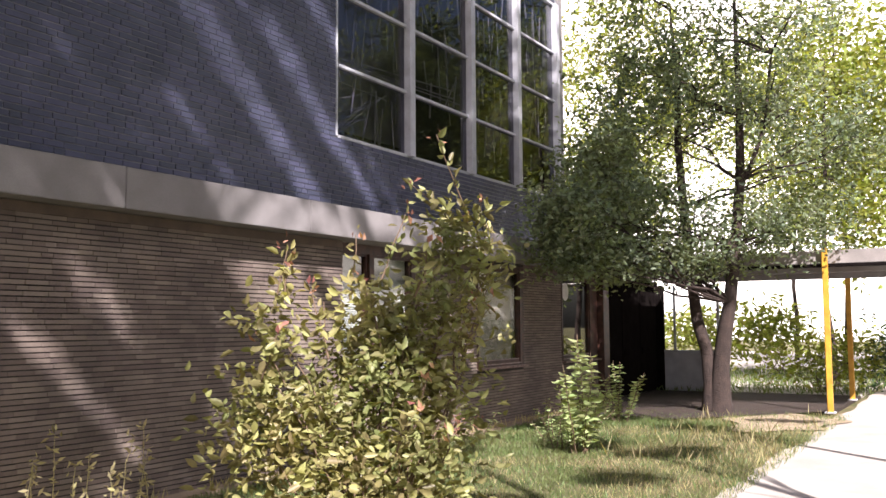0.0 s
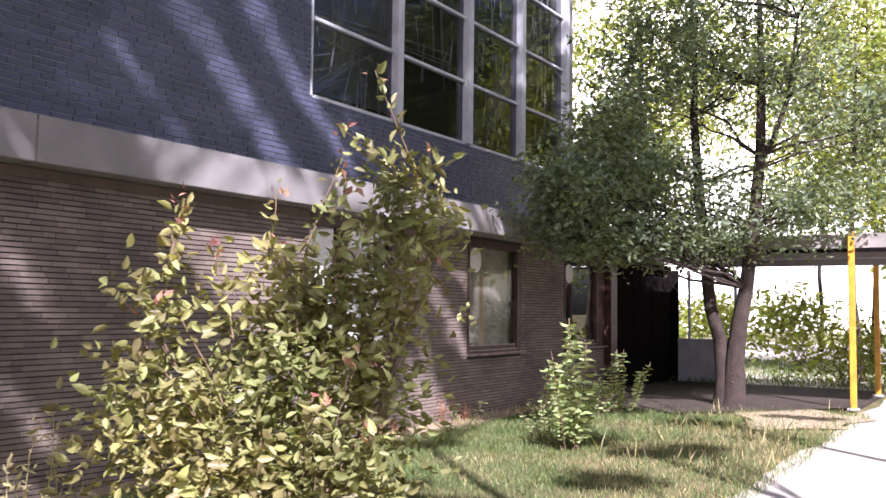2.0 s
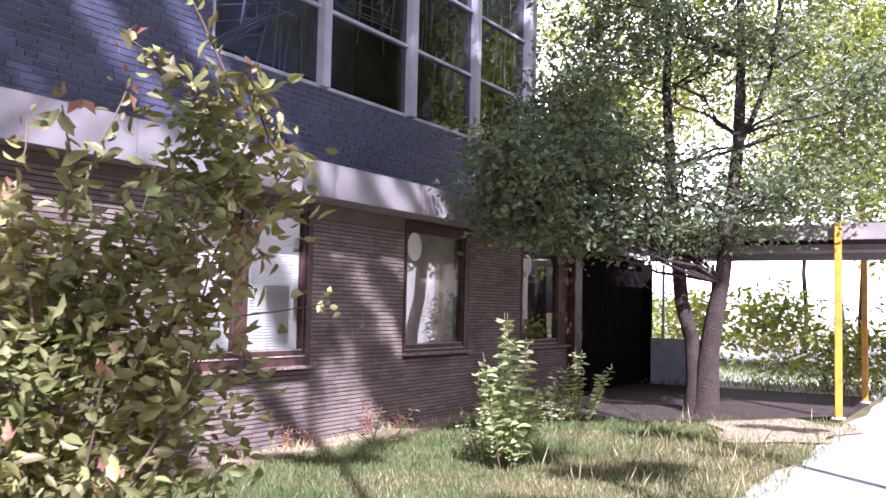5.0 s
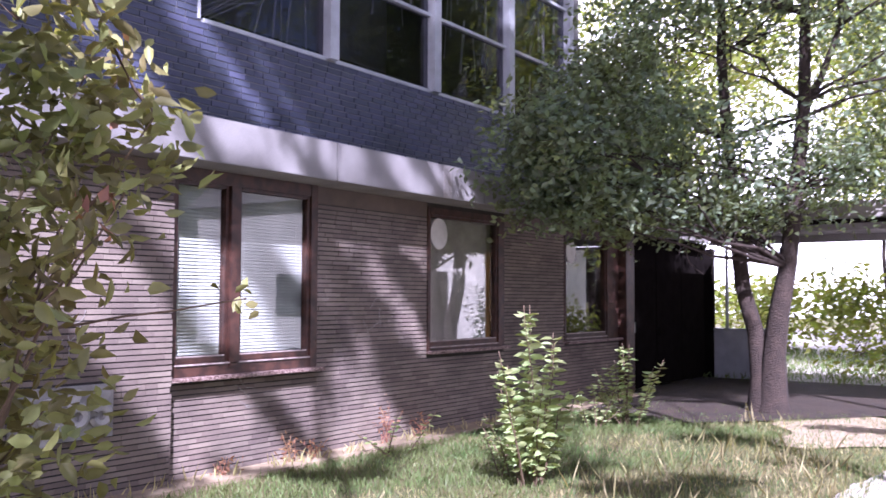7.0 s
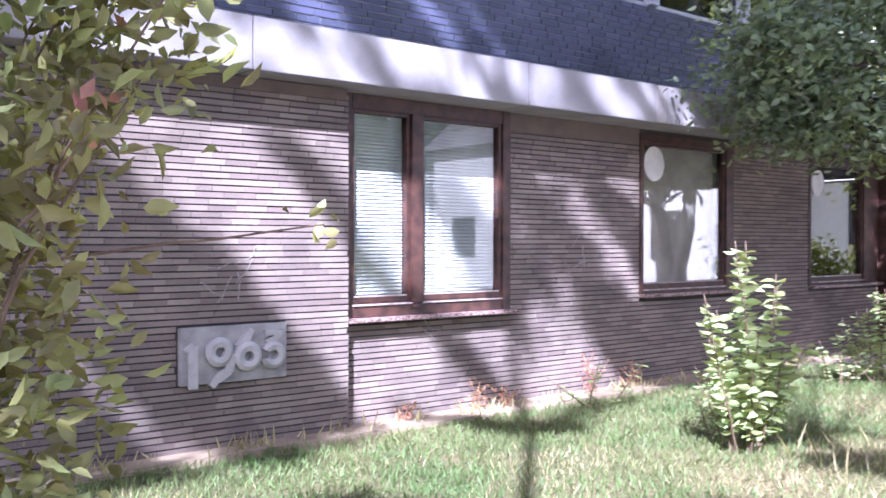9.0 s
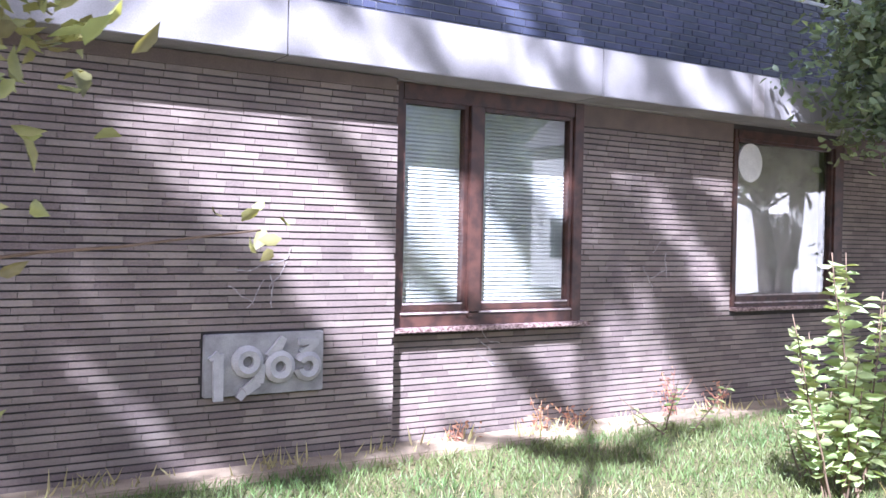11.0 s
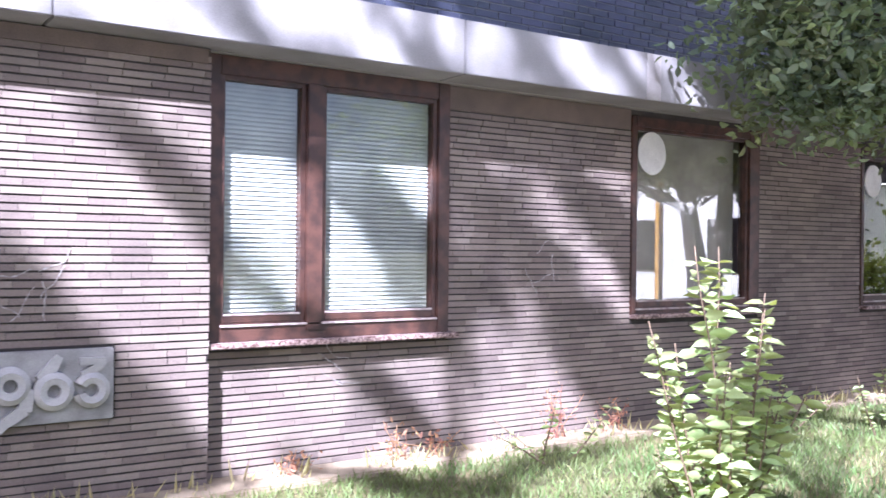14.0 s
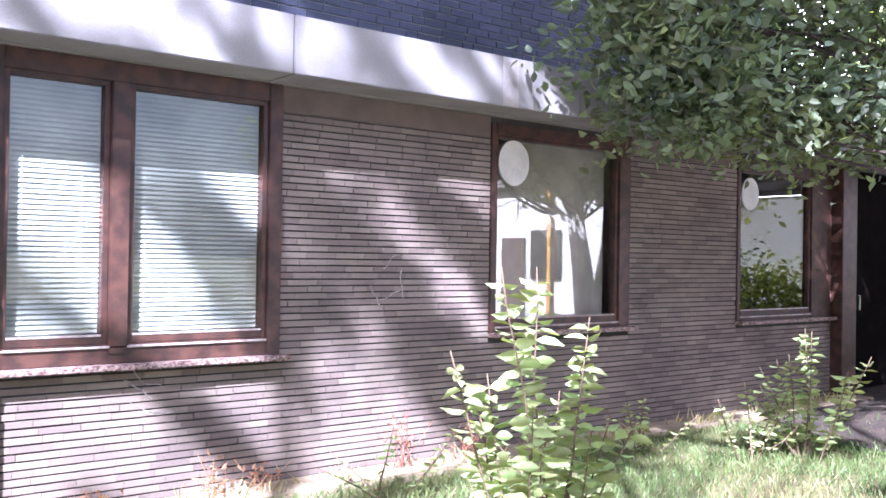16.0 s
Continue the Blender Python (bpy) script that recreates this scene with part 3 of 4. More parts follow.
screen = empty("porch_screen", 13.3, -0.5, 0.0)
tagged(screen, "glazed porch screen with a grey lower panel", "screen")
bpy.context.view_layer.update()
for nm, b, mt in (("panel", (13.3, -1.2, 0.0, 13.38, 0.09, 0.93), GREYBOX), ("post", (13.29, -0.2, 0.98, 13.35, -0.15, 2.56), ALU),
                  ("post", (13.29, -1.26, 0.0, 13.37, -1.2, 2.56), ALU), ("rail", (13.28, -1.2, 0.93, 13.4, 0.09, 0.98), ALU)):
    o = part(nm, boxes(b, bevel=0.006), mt, screen)
    o.matrix_parent_inverse = screen.matrix_basis.inverted()

canopy = empty("entrance_canopy", 11.0, -3.2, 2.62)
tagged(canopy, "flat grey entrance canopy spanning the footpath", "canopy")
bpy.context.view_layer.update()
for nm, b, mt in (("roof_slab", (9.1, -6.2, 2.68, 13.4, -0.3, 2.82), CONCRETE), ("front_board", (9.0, -6.2, 2.7, 9.09, -0.3, 2.95), SOFFIT),
                  ("drip", (8.98, -6.2, 2.64, 9.095, -0.3, 2.697), DARK), ("beam", (9.3, -6.2, 2.56, 9.4, -0.3, 2.678), CONCRETE), ("beam", (12.0, -6.2, 2.56, 12.15, -0.3, 2.678), CONCRETE),
                  ("gutter", (9.1, -6.2, 2.825, 13.4, -0.3, 2.85), SHADED_SOIL)):
    o = part(nm, boxes(b, bevel=0.006), mt, canopy)
    o.matrix_parent_inverse = canopy.matrix_basis.inverted()


def post(x, y, top=2.98):
    e = empty("canopy_post", x, y, 0)
    tagged(e, "chipped yellow-painted canopy post beside the footpath", "post", "posts of the canopy")
    part("shaft", boxes((-0.05, -0.05, 0.0, 0.05, 0.05, top), bevel=0.012), YELLOW, e)
    part("foot_plate", boxes((-0.09, -0.09, -0.01, 0.09, 0.09, 0.02), bevel=0.004), ALU, e)
    return e


post(8.92, -4.28)
post(12.08, -4.28, 2.56)

# ---- date stone ----
stone = empty("date_stone", -0.975, 0.0, 0.495)
tagged(stone, "grey cast-stone plaque with the raised figures 1963", "plaque")
part("slab", boxes((-0.41, -0.035, 0.0, 0.41, 0.02, 0.4), bevel=0.006), PLATE, stone)


def figure(rings, strokes, depth=0.05):
    """A raised figure of thick rings (x, z, outer, hole, from, to in degrees) and tapered strokes (x0, z0, x1, z1, w0, w1)."""
    bm = bmesh.new()

    def slab(pts, y):
        vs = [bm.verts.new((x, -y, z)) for x, z in pts]
        ws = [bm.verts.new((x, 0, z)) for x, z in pts]
        bm.faces.new(vs)
        for i in range(len(vs)):
            j = (i + 1) % len(vs)
            bm.faces.new((vs[j], vs[i], ws[i], ws[j]))
    for x, z, ro, ri, f, t in rings:
        n = max(6, int(abs(t - f) / 12))
        for k in range(n):
            a, b = radians(f + (t - f) * k / n), radians(f + (t - f) * (k + 1) / n)
            rm = ri + (ro - ri) * 0.55
            for p, q, d0, d1 in ((ri, rm, depth * 0.8, depth), (rm, ro, depth, depth * 0.55)):
                c = [(x + r * math.cos(u), z + r * math.sin(u)) for r, u in ((p, a), (q, a), (q, b), (p, b))]
                v = [bm.verts.new((c[i][0], -(d0, d1, d1, d0)[i], c[i][1])) for i in range(4)]
                w = [bm.verts.new((c[i][0], 0, c[i][1])) for i in range(4)]
                bm.faces.new(v)
                bm.faces.new((v[2], v[1], w[1], w[2]))
                bm.faces.new((v[0], v[3], w[3], w[0]))
    for x0, z0, x1, z1, w0, w1, y in strokes:
        d = Vector((x1 - x0, z1 - z0)).normalized()
        e = Vector((-d.y, d.x))
        slab([(x0 + e.x * w0, z0 + e.y * w0), (x0 - e.x * w0, z0 - e.y * w0), (x1 - e.x * w1, z1 - e.y * w1), (x1 + e.x * w1, z1 + e.y * w1)], y)
    bmesh.ops.recalc_face_normals(bm, faces=bm.faces)
    return bm


for rings, strokes in (
        ([], [(-0.33, 0.28, -0.325, -0.02, 0.034, 0.03, 0.03), (-0.325, 0.285, -0.385, 0.245, 0.02, 0.012, 0.026)]),
        ([(-0.134, 0.222, 0.104, 0.037, 0, 360)], [(-0.045, 0.2, -0.06, 0.08, 0.036, 0.034, 0.03), (-0.06, 0.09, -0.15, 0.03, 0.034, 0.03, 0.027), (-0.15, 0.035, -0.19, -0.015, 0.03, 0.022, 0.024)]),
        ([(0.086, 0.178, 0.106, 0.037, 0, 360)], [(0.03, 0.24, 0.115, 0.37, 0.045, 0.02, 0.03)]),
        ([(0.284, 0.172, 0.1, 0.036, -165, 150)], [(0.22, 0.335, 0.36, 0.33, 0.02, 0.02, 0.032), (0.345, 0.32, 0.24, 0.25, 0.018, 0.03, 0.03)])):
    o = part("figure", figure(rings, strokes), FIGURE, stone)
    o.location = (0, -0.035, 0)


# ---- trees and plants ----
def blob_points(rng, n, centre, radii, shell=0.55):
    """Points in an ellipsoid, denser towards its outside."""
    d = rng.normal(size=(n, 3))
    d /= np.linalg.norm(d, axis=1, keepdims=True)
    r = shell + (1 - shell) * rng.random((n, 1)) ** 0.6
    return np.array(centre) + d * r * np.array(radii), d


def clumped(rng, centres, per, spread, droop=-0.3):
    """Leaves in twig clumps round centres."""
    at = np.repeat(centres, per, axis=0) + rng.normal(size=(len(centres) * per, 3)) * spread
    way = rng.normal(size=at.shape)
    way[:, 2] = way[:, 2] * 0.6 + droop
    return at, way


def tree(name, label, base, stems, blobs, per_blob, per, leaf, size, mat, seed, spread=0.14, width=0.55, bark=BARK, limbs=4, pointed=True):
    """Stems with limbs that reach into every blob of the crown; leaves in clumps."""
    rng = np.random.default_rng(seed)
    t = empty(name, *base)
    tagged(t, label, "tree")
    lines = [list(s) for s in stems]
    tips = [s[-1][0] for s in stems]
    mids = [s[k][0] for s in stems for k in range(len(s) // 2, len(s))]
    at_all, way_all = [], []
    for c, r in blobs:
        for k in range(limbs):
            p, _ = blob_points(rng, 1, c, r, 0.3)
            start = min(mids, key=lambda m: abs(m[2] + 0.8 - p[0][2]) + 0.3 * np.linalg.norm(np.array(m) - p[0]))
            limb = wander(start, p[0], 0.03, 0.006, rng, 6, 0.2)
            lines.append(limb)
            for q in range(3):
                s = limb[2 + q][0]
                e = np.array(s) + rng.normal(size=3) * 0.5 * np.mean(r)
                lines.append(wander(s, e, 0.011, 0.003, rng, 4, 0.2))
        cen = np.array(c) + np.clip(rng.normal(size=(per_blob, 3)), -1.9, 1.9) * np.array(r) * 0.58
        a, w = clumped(rng, cen, per, spread)
        at_all.append(a)
        way_all.append(w)
    o = tubes("trunk", lines, bark, t)
    o.matrix_parent_inverse = Matrix.Translation(base).inverted()
    at, way = np.concatenate(at_all), np.concatenate(way_all)
    c = leaf_object("crown", at, way, size * rng.uniform(0.6, 1.3, len(at)), width, mat, rng, t, pointed=pointed)
    c.matrix_parent_inverse = Matrix.Translation(base).inverted()
    return t


tree("twin_stemmed_tree", "leafy green tree with a forked dark trunk by the entrance", (7.93, -2.55, 0),
     [[((7.93, -2.58, -0.05), 0.27), ((7.92, -2.58, 0.2), 0.2), ((7.9, -2.6, 0.8), 0.16), ((7.9, -2.68, 1.4), 0.14), ((7.9, -2.8, 2.0), 0.12), ((7.9, -2.92, 3.0), 0.105), ((7.9, -3.05, 4.2), 0.09), ((7.9, -3.08, 5.4), 0.07), ((7.9, -3.05, 7.6), 0.03)],
      [((7.93, -2.4, -0.05), 0.2), ((7.92, -2.4, 0.5), 0.13), ((7.9, -2.36, 1.1), 0.115), ((7.88, -2.2, 1.7), 0.11), ((7.85, -2.12, 2.6), 0.1), ((7.85, -2.02, 3.8), 0.085), ((7.9, -1.93, 5.0), 0.07), ((7.9, -1.95, 6.0), 0.05), ((7.9, -1.85, 7.6), 0.02)],
      [((7.9, -3.0, 4.0), 0.05), ((7.95, -3.25, 4.5), 0.045), ((8.0, -3.5, 5.2), 0.035), ((8.0, -3.65, 6.5), 0.02)]],
     [((7.9, -3.15, 3.3), (0.9, 1.1, 0.55)), ((7.9, -2.25, 5.8), (1.2, 0.9, 0.8)), ((7.9, -3.65, 5.6), (1.3, 1.0, 1.1)), ((7.9, -3.15, 6.9), (1.5, 1.6, 0.9)), ((7.5, -1.75, 7.4), (1.3, 1.3, 1.0)),
      ((6.9, -1.65, 3.4), (1.0, 0.9, 0.8)), ((5.9, -1.35, 3.4), (0.9, 0.75, 0.75)), ((4.9, -1.2, 3.35), (0.85, 0.65, 0.65)), ((4.1, -1.05, 3.25), (0.6, 0.45, 0.5)),
      ((6.7, -1.25, 4.7), (1.0, 0.8, 0.9)), ((5.8, -1.05, 4.3), (0.6, 0.5, 0.5)), ((7.2, -1.35, 5.9), (0.9, 0.8, 0.8)), ((8.6, -3.75, 3.5), (0.8, 1.0, 0.55)), ((8.7, -4.65, 4.9), (0.9, 0.9, 0.9)),
      ((4.7, -1.15, 2.8), (0.5, 0.45, 0.25)), ((6.2, -1.45, 2.75), (0.9, 0.6, 0.3)), ((7.5, -2.15, 2.75), (0.8, 0.7, 0.28))],
     80, 27, 0, 0.095, LEAF_TREE, 11, spread=0.14, pointed=False)

# tall trees across the path: leaning boughs laid out to throw shade and set sun streaks on the wall
FALL = -0.9
# sun streaks wanted on the plane of the wall: from x, z, so far along, so wide to either side
SUN_STREAKS = [(-1.6, 2.34, 1.65, 0.14), (-1.2, 2.42, 0.55, 0.07), (-0.48, 2.42, 0.6, 0.08), (-2.1, 1.16, 0.45, 0.045), (-2.15, 0.75, 0.6, 0.06), (-0.6, 0.95, 0.75, 0.08),
        (2.15, 2.4, 1.3, 0.16), (1.3, 2.2, 1.3, 0.08), (0.25, 1.95, 1.3, 0.16), (0.2, 1.15, 1.3, 0.2), (1.2, 1.05, 1.25, 0.25), (1.95, 1.05, 1.2, 0.15),
        (-2.75, 6.35, 2.4, 0.25), (-1.35, 6.3, 1.3, 0.19), (-3.75, 4.95, 0.6, 0.05), (-3.05, 5.3, 0.9, 0.09), (0.0, 5.2, 0.95, 0.08), (0.7, 5.08, 1.0, 0.09), (-0.7, 7.1, 1.1, 0.14),
        (-2.35, 2.8, 0.5, 0.08), (-4.6, 2.8, 1.2, 0.07), (-4.5, 1.7, 1.25, 0.11), (-2.65, 1.3, 0.5, 0.04), (-2.2, 2.45, 0.6, 0.07)]


def lit(x, z, rng):
    """Whether boughs are left out so that the sun reaches the wall's point (x, z)."""
    if -1.9 < x < 4.4 and 2.33 < z < 2.8:
        return rng.random() < 0.85
    if -0.45 < x < 1.4 and -4.4 < z < -2.2:
        return False
    if z < -0.25:
        return noise.noise((x * 0.9, z * 1.3, 3)) > -0.08
    if x > 5:
        if x < 7.2 and -0.2 < z < 2.7:
            return False
        return rng.random() < 0.25
    across = math.hypot(1, FALL)
    for x0, z0, run, half in SUN_STREAKS:
        along = ((x - x0) + FALL * (z - z0)) / across ** 2
        off = abs((z - z0) - FALL * (x - x0)) / across
        if -0.06 < along < run + 0.06 and off < half + 0.045:
            return True
    return False


def tall_trees(trunks, y, count, seed, leaves=110, lean=-1.0):
    rng = np.random.default_rng(seed)
    far_x, far_z = -y * SUN_X, -y * SUN_Z
    made = {}
    for x in trunks:
        t = empty("tall_tree", x, y, 0)
        tagged(t, "tall tree with leaning boughs placed to shape the wall's sun streaks", "tree", "tall trees across the path")
        made[x] = (t, [wander((x, y, -0.05), (x + lean * 1.5, y, 21.0), 0.09, 0.02, rng, 10, 0.04)], [], [])
    n = 0
    while n < count:
        xw, zw = rng.uniform(-10.5, 11), rng.uniform(-5.5, 8)
        length = rng.uniform(0.3, 0.75)
        # boughs are kept out of the streaks, so their layout shapes the light
        if any(lit(xw + f * length, zw + FALL * f * length, rng) for f in (-1, -0.5, 0, 0.5, 1)):
            n += 0.1
            continue
        n += 1
        off = rng.uniform(-0.5, 0.5)
        c = np.array((xw - far_x + SUN_X * off, y + off, zw + far_z - SUN_Z * off))
        half = np.array((lean, rng.normal() * 0.05, -FALL)) * length
        s, e = c - half, c + half
        x = min(trunks, key=lambda v: abs(v - c[0]))
        t, lines, at, way = made[x]
        if rng.random() < 0.3:
            lines.append(wander(lines[0][min(10, max(2, int(10 * (s[2] - 0.8) / 21.0)))][0], s, 0.02, 0.01, rng, 4, 0.1))
        lines.append(wander(s, e, 0.01, 0.003, rng, 4, 0.04))
        f = rng.random((leaves, 1))
        at.append(s + (e - s) * f + rng.normal(size=(leaves, 3)) * 0.055)
        way.append(rng.normal(size=(leaves, 3)))
    for x, (t, lines, at, way) in made.items():
        inv = Matrix.Translation((x, y, 0)).inverted()
        tubes("trunk", lines, BARK, t, 5).matrix_parent_inverse = inv
        at, way = np.concatenate(at), np.concatenate(way)
        leaf_object("crown", at, way, 0.12 * rng.uniform(0.7, 1.3, len(at)), 0.6, LEAF_TREE, rng, t).matrix_parent_inverse = inv


tall_trees((-18.0, -14.5, -11.0, -6.5, -3.0, 0.4), -8.6, 2900, 50)

# unseen leaf belt added to keep low sky light off the wall
rng = np.random.default_rng(59)
at = np.stack([rng.uniform(-48, 3, 16000), rng.normal(-26, 2.0, 16000), rng.uniform(0, 1, 16000) ** 0.8 * 13.5], 1)
at[:, 2] *= 0.8 + 0.2 * np.sin(at[:, 0] * 1.3)
woods = leaf_object("woods", at, rng.normal(size=at.shape), rng.uniform(0.5, 0.9, len(at)), 0.7, LEAF_DARK, rng, label="unseen belt of dark green leaves added to hold off low sky light")
tagged(woods, category="woods")

# sunny trees beyond the entrance
for k, (x, y, h) in enumerate(((16.5, -3.4, 9.5), (19, 3.0, 12), (22, -3.0, 13), (27, 6.0, 14), (30, -6.5, 17), (34, 0.5, 15), (26, -12.5, 17), (31, -19, 17), (18, 9.5, 13), (38, -12, 18))):
    rng = np.random.default_rng(70 + k)
    bl = [((x + rng.normal() * 1.3, y + rng.normal() * 1.5, h * f), (1.9, 1.9, h * 0.13)) for f in (0.44, 0.55, 0.66, 0.77, 0.88)]
    tree("garden_tree", "tall sunlit yellow-green tree beyond the entrance", (x, y, 0), [wander((x, y, -0.05), (x, y, h * 0.9), 0.11, 0.03, rng, 8, 0.08)], bl, 130, 12, 0, 0.2, LEAF_FAR, 90 + k, spread=0.3, limbs=2)

for k, (x, y, h) in enumerate(((24.5, -7.5, 15), (26, -13, 16), (28, -9.5, 18), (21, -21.5, 17), (17, -22.5, 16))):
    rng = np.random.default_rng(300 + k)
    bl = [((x + rng.normal() * 0.8, y + rng.normal() * 1.0, h * f), (2.2, 2.4, h * 0.12)) for f in (0.3, 0.44, 0.58, 0.72, 0.86)]
    tree("park_tree", "tall dark green tree behind the white house", (x, y, 0), [wander((x, y, -0.05), (x, y, h * 0.9), 0.22, 0.04, rng, 8, 0.08)], bl, 110, 12, 0, 0.26, LEAF_TREE, 310 + k, spread=0.3, limbs=3)

# big shrub close to the path
def shrub(name, label, base, blobs, per_blob, per, size, mat, seed, stems=9, spread=0.09, width=0.5, tops=0):
    rng = np.random.default_rng(seed)
    t = empty(name, *base)
    tagged(t, label, "shrub")
    lines, at_all, way_all, red_at, red_way = [], [], [], [], []
    for many, (c, r) in zip(per_blob if isinstance(per_blob, tuple) else [per_blob] * len(blobs), blobs):
        cen = np.array(c) + np.clip(rng.normal(size=(many, 3)), -1.7, 1.7) * np.array(r) * 0.62
        a, w = clumped(rng, cen, per, spread, 0.05)
        at_all.append(a)
        way_all.append(w)
        for k in range(stems):
            p = cen[k]
            lines.append(wander((base[0] + rng.normal() * 0.12, base[1] + rng.normal() * 0.12, 0), p, 0.016, 0.003, rng, 7, 0.12))
    for k in range(tops):
        c, r = blobs[k % len(blobs)]
        s = np.array(c) + np.array((rng.normal() * 0.5 * r[0], rng.normal() * 0.5 * r[1], r[2] * 0.8))
        e = s + np.array((rng.normal() * 0.15, rng.normal() * 0.15, rng.uniform(0.2, 0.55)))
        lines.append(wander(s, e, 0.008, 0.003, rng, 4, 0.1))
        f = rng.random((22, 1))
        pa = s + (e - s) * f + rng.normal(size=(22, 3)) * 0.02
        wa = rng.normal(size=(22, 3)) + (0, 0, 0.6)
        at_all.append(pa)
        way_all.append(wa)
        red_at.append(e + rng.normal(size=(4, 3)) * 0.03)
        red_way.append(rng.normal(size=(4, 3)) + (0, 0, 1))
    inv = Matrix.Translation(base).inverted()
    o = tubes("branchwork", lines, STEM, t, 5)
    o.matrix_parent_inverse, o["kind"] = inv, "stuff"
    at, way = np.concatenate(at_all), np.concatenate(way_all)
    keep = at[:, 2] > 0.03
    o = leaf_object("foliage", at[keep], way[keep], size * rng.uniform(0.55, 1.3, keep.sum()), width, mat, rng, t, pointed=False)
    o.matrix_parent_inverse = inv
    if tops:
        at, way = np.concatenate(red_at), np.concatenate(red_way)
        o = leaf_object("young_leaves", at, way, size * 0.8 * rng.uniform(0.6, 1.2, len(at)), width, LEAF_RED, rng, t, "reddish young shoot tips")
        o.matrix_parent_inverse = inv
    return t


shrub("tall_shrub", "tall loose shrub with yellow-green leaves and red tips", (-3.95, -3.1, 0),
      [((-4.1, -3.0, 0.45), (0.55, 0.45, 0.45)), ((-3.6, -3.3, 0.4), (0.42, 0.4, 0.4)), ((-4.4, -2.75, 1.0), (0.34, 0.34, 0.3)), ((-3.85, -3.1, 1.1), (0.42, 0.4, 0.38)), ((-3.45, -3.35, 1.15), (0.28, 0.28, 0.36)),
       ((-3.8, -3.1, 1.6), (0.3, 0.3, 0.26)), ((-3.4, -3.35, 1.7), (0.26, 0.26, 0.3)), ((-3.05, -3.55, 2.05), (0.2, 0.2, 0.16)), ((-3.2, -3.4, 2.3), (0.22, 0.18, 0.18)), ((-4.45, -2.75, 1.6), (0.14, 0.14, 0.24))],
      (200, 170, 110, 150, 100, 80, 80, 26, 40, 22), 8, 0.085, LEAF_BUSH, 21, stems=3, tops=20)


rng = np.random.default_rng(29)
sprig = wander((-3.4, -3.35, 1.42), (-2.34, -3.42, 1.55), 0.007, 0.003, rng, 6, 0.06)
twig = empty("shrub_twig", -3.4, -3.35, 1.42)
tagged(twig, "long thin shrub twig with a few yellowing leaves", "twig")
tubes("stem", [sprig], STEM, twig, 5).matrix_parent_inverse = Matrix.Translation((-3.4, -3.35, 1.42)).inverted()
at = np.array([sprig[-1][0]] * 8) + rng.normal(size=(8, 3)) * (0.05, 0.03, 0.03)
leaf_object("leaves", at, rng.normal(size=at.shape), rng.uniform(0.05, 0.08, 8), 0.6, LEAF_BUSH, rng, twig, pointed=False).matrix_parent_inverse = Matrix.Translation((-3.4, -3.35, 1.42)).inverted()


def sprig_plant(name, label, base, stems, height, seed, leaf=0.1):
    """Upright shoots with paired leaves along them."""
    rng = np.random.default_rng(seed)
    t = empty(name, *base)
    tagged(t, label, "plant")
    lines, at, way = [], [], []
    for k in range(stems):
        h = height * (1.0 if k < 2 else rng.uniform(0.45, 0.9))
        a = rng.random() * 6.28
        s = (0.1 * math.cos(a), 0.1 * math.sin(a), 0)
        e = (rng.uniform(0.2, 0.62) * math.cos(a) * (k > 0), rng.uniform(0.2, 0.62) * math.sin(a) * (k > 0), h)
        line = wander(s, e, 0.009, 0.003, rng, 8, 0.05)
        lines.append(line)
        for j in range(int(h / 0.052)):
            f = 0.15 + 0.85 * j / (h / 0.052)
            i = min(int(f * 8), 7)
            p = np.array(line[i][0]) + (np.array(line[i + 1][0]) - np.array(line[i][0])) * (f * 8 - i)
            for q in (0, math.pi):
                th = j * 1.57 + q + rng.normal() * 0.3
                at.append(p)
                way.append((math.cos(th), math.sin(th), rng.uniform(-0.12, 0.22)))
    for line in lines:
        tubes("stem", [line], STEM, t, 5)
    leaf_object("leaves", np.array(at), np.array(way), leaf * rng.uniform(0.6, 1.2, len(at)), 0.42, LEAF_PLANT, rng, t, pointed=False)
    return t


sprig_plant("young_laurel", "young upright bright green laurel in the lawn", (1.85, -2.3, 0), 14, 1.5, 31, 0.125)
sprig_plant("young_laurel", "low bright green sapling near the entrance", (5.65, -1.5, 0), 11, 1.0, 32)
for wx, wy, wn, wh, ws in ((2.12, -1.95, 4, 0.42, 33), (2.9, -1.45, 6, 0.5, 34), (2.3, -0.55, 4, 0.45, 35), (4.6, -0.7, 5, 0.5, 36), (5.2, -1.2, 5, 0.6, 37)):
    sprig_plant("weed", "small leafy weed standing in the lawn", (wx, wy, 0), wn, wh, ws, 0.075)

# low shrubs and hedge beyond the canopy
shrub("low_shrub", "loose low shrub beyond the covered path", (14.2, -3.4, 0), [((14.2, -3.2, 0.7), (0.8, 1.1, 0.6)), ((14.4, -4.0, 0.9), (0.6, 0.7, 0.5))], 130, 6, 0.14, LEAF_FAR, 41, spread=0.14)
shrub("hedge_shrub", "dense dark green hedge shrub by the path", (14.4, -5.2, 0), [((14.4, -5.2, 0.85), (0.7, 0.75, 0.85))], 320, 9, 0.1, LEAF_DARK, 42, spread=0.1)
for k in range(5):
    rng = np.random.default_rng(200 + k)
    x, y = 22 + 2.2 * (k % 3), -1.0 + 2.6 * k
    shrub("garden_shrub", "sunlit yellow-green garden shrub", (x, y, 0), [((x, y, 1.1), (1.2, 1.3, 0.8)), ((x + 0.5, y + 0.6, 1.5), (0.8, 0.9, 0.5))], 60, 8, 0.24, LEAF_FAR, 210 + k, stems=4, spread=0.26)


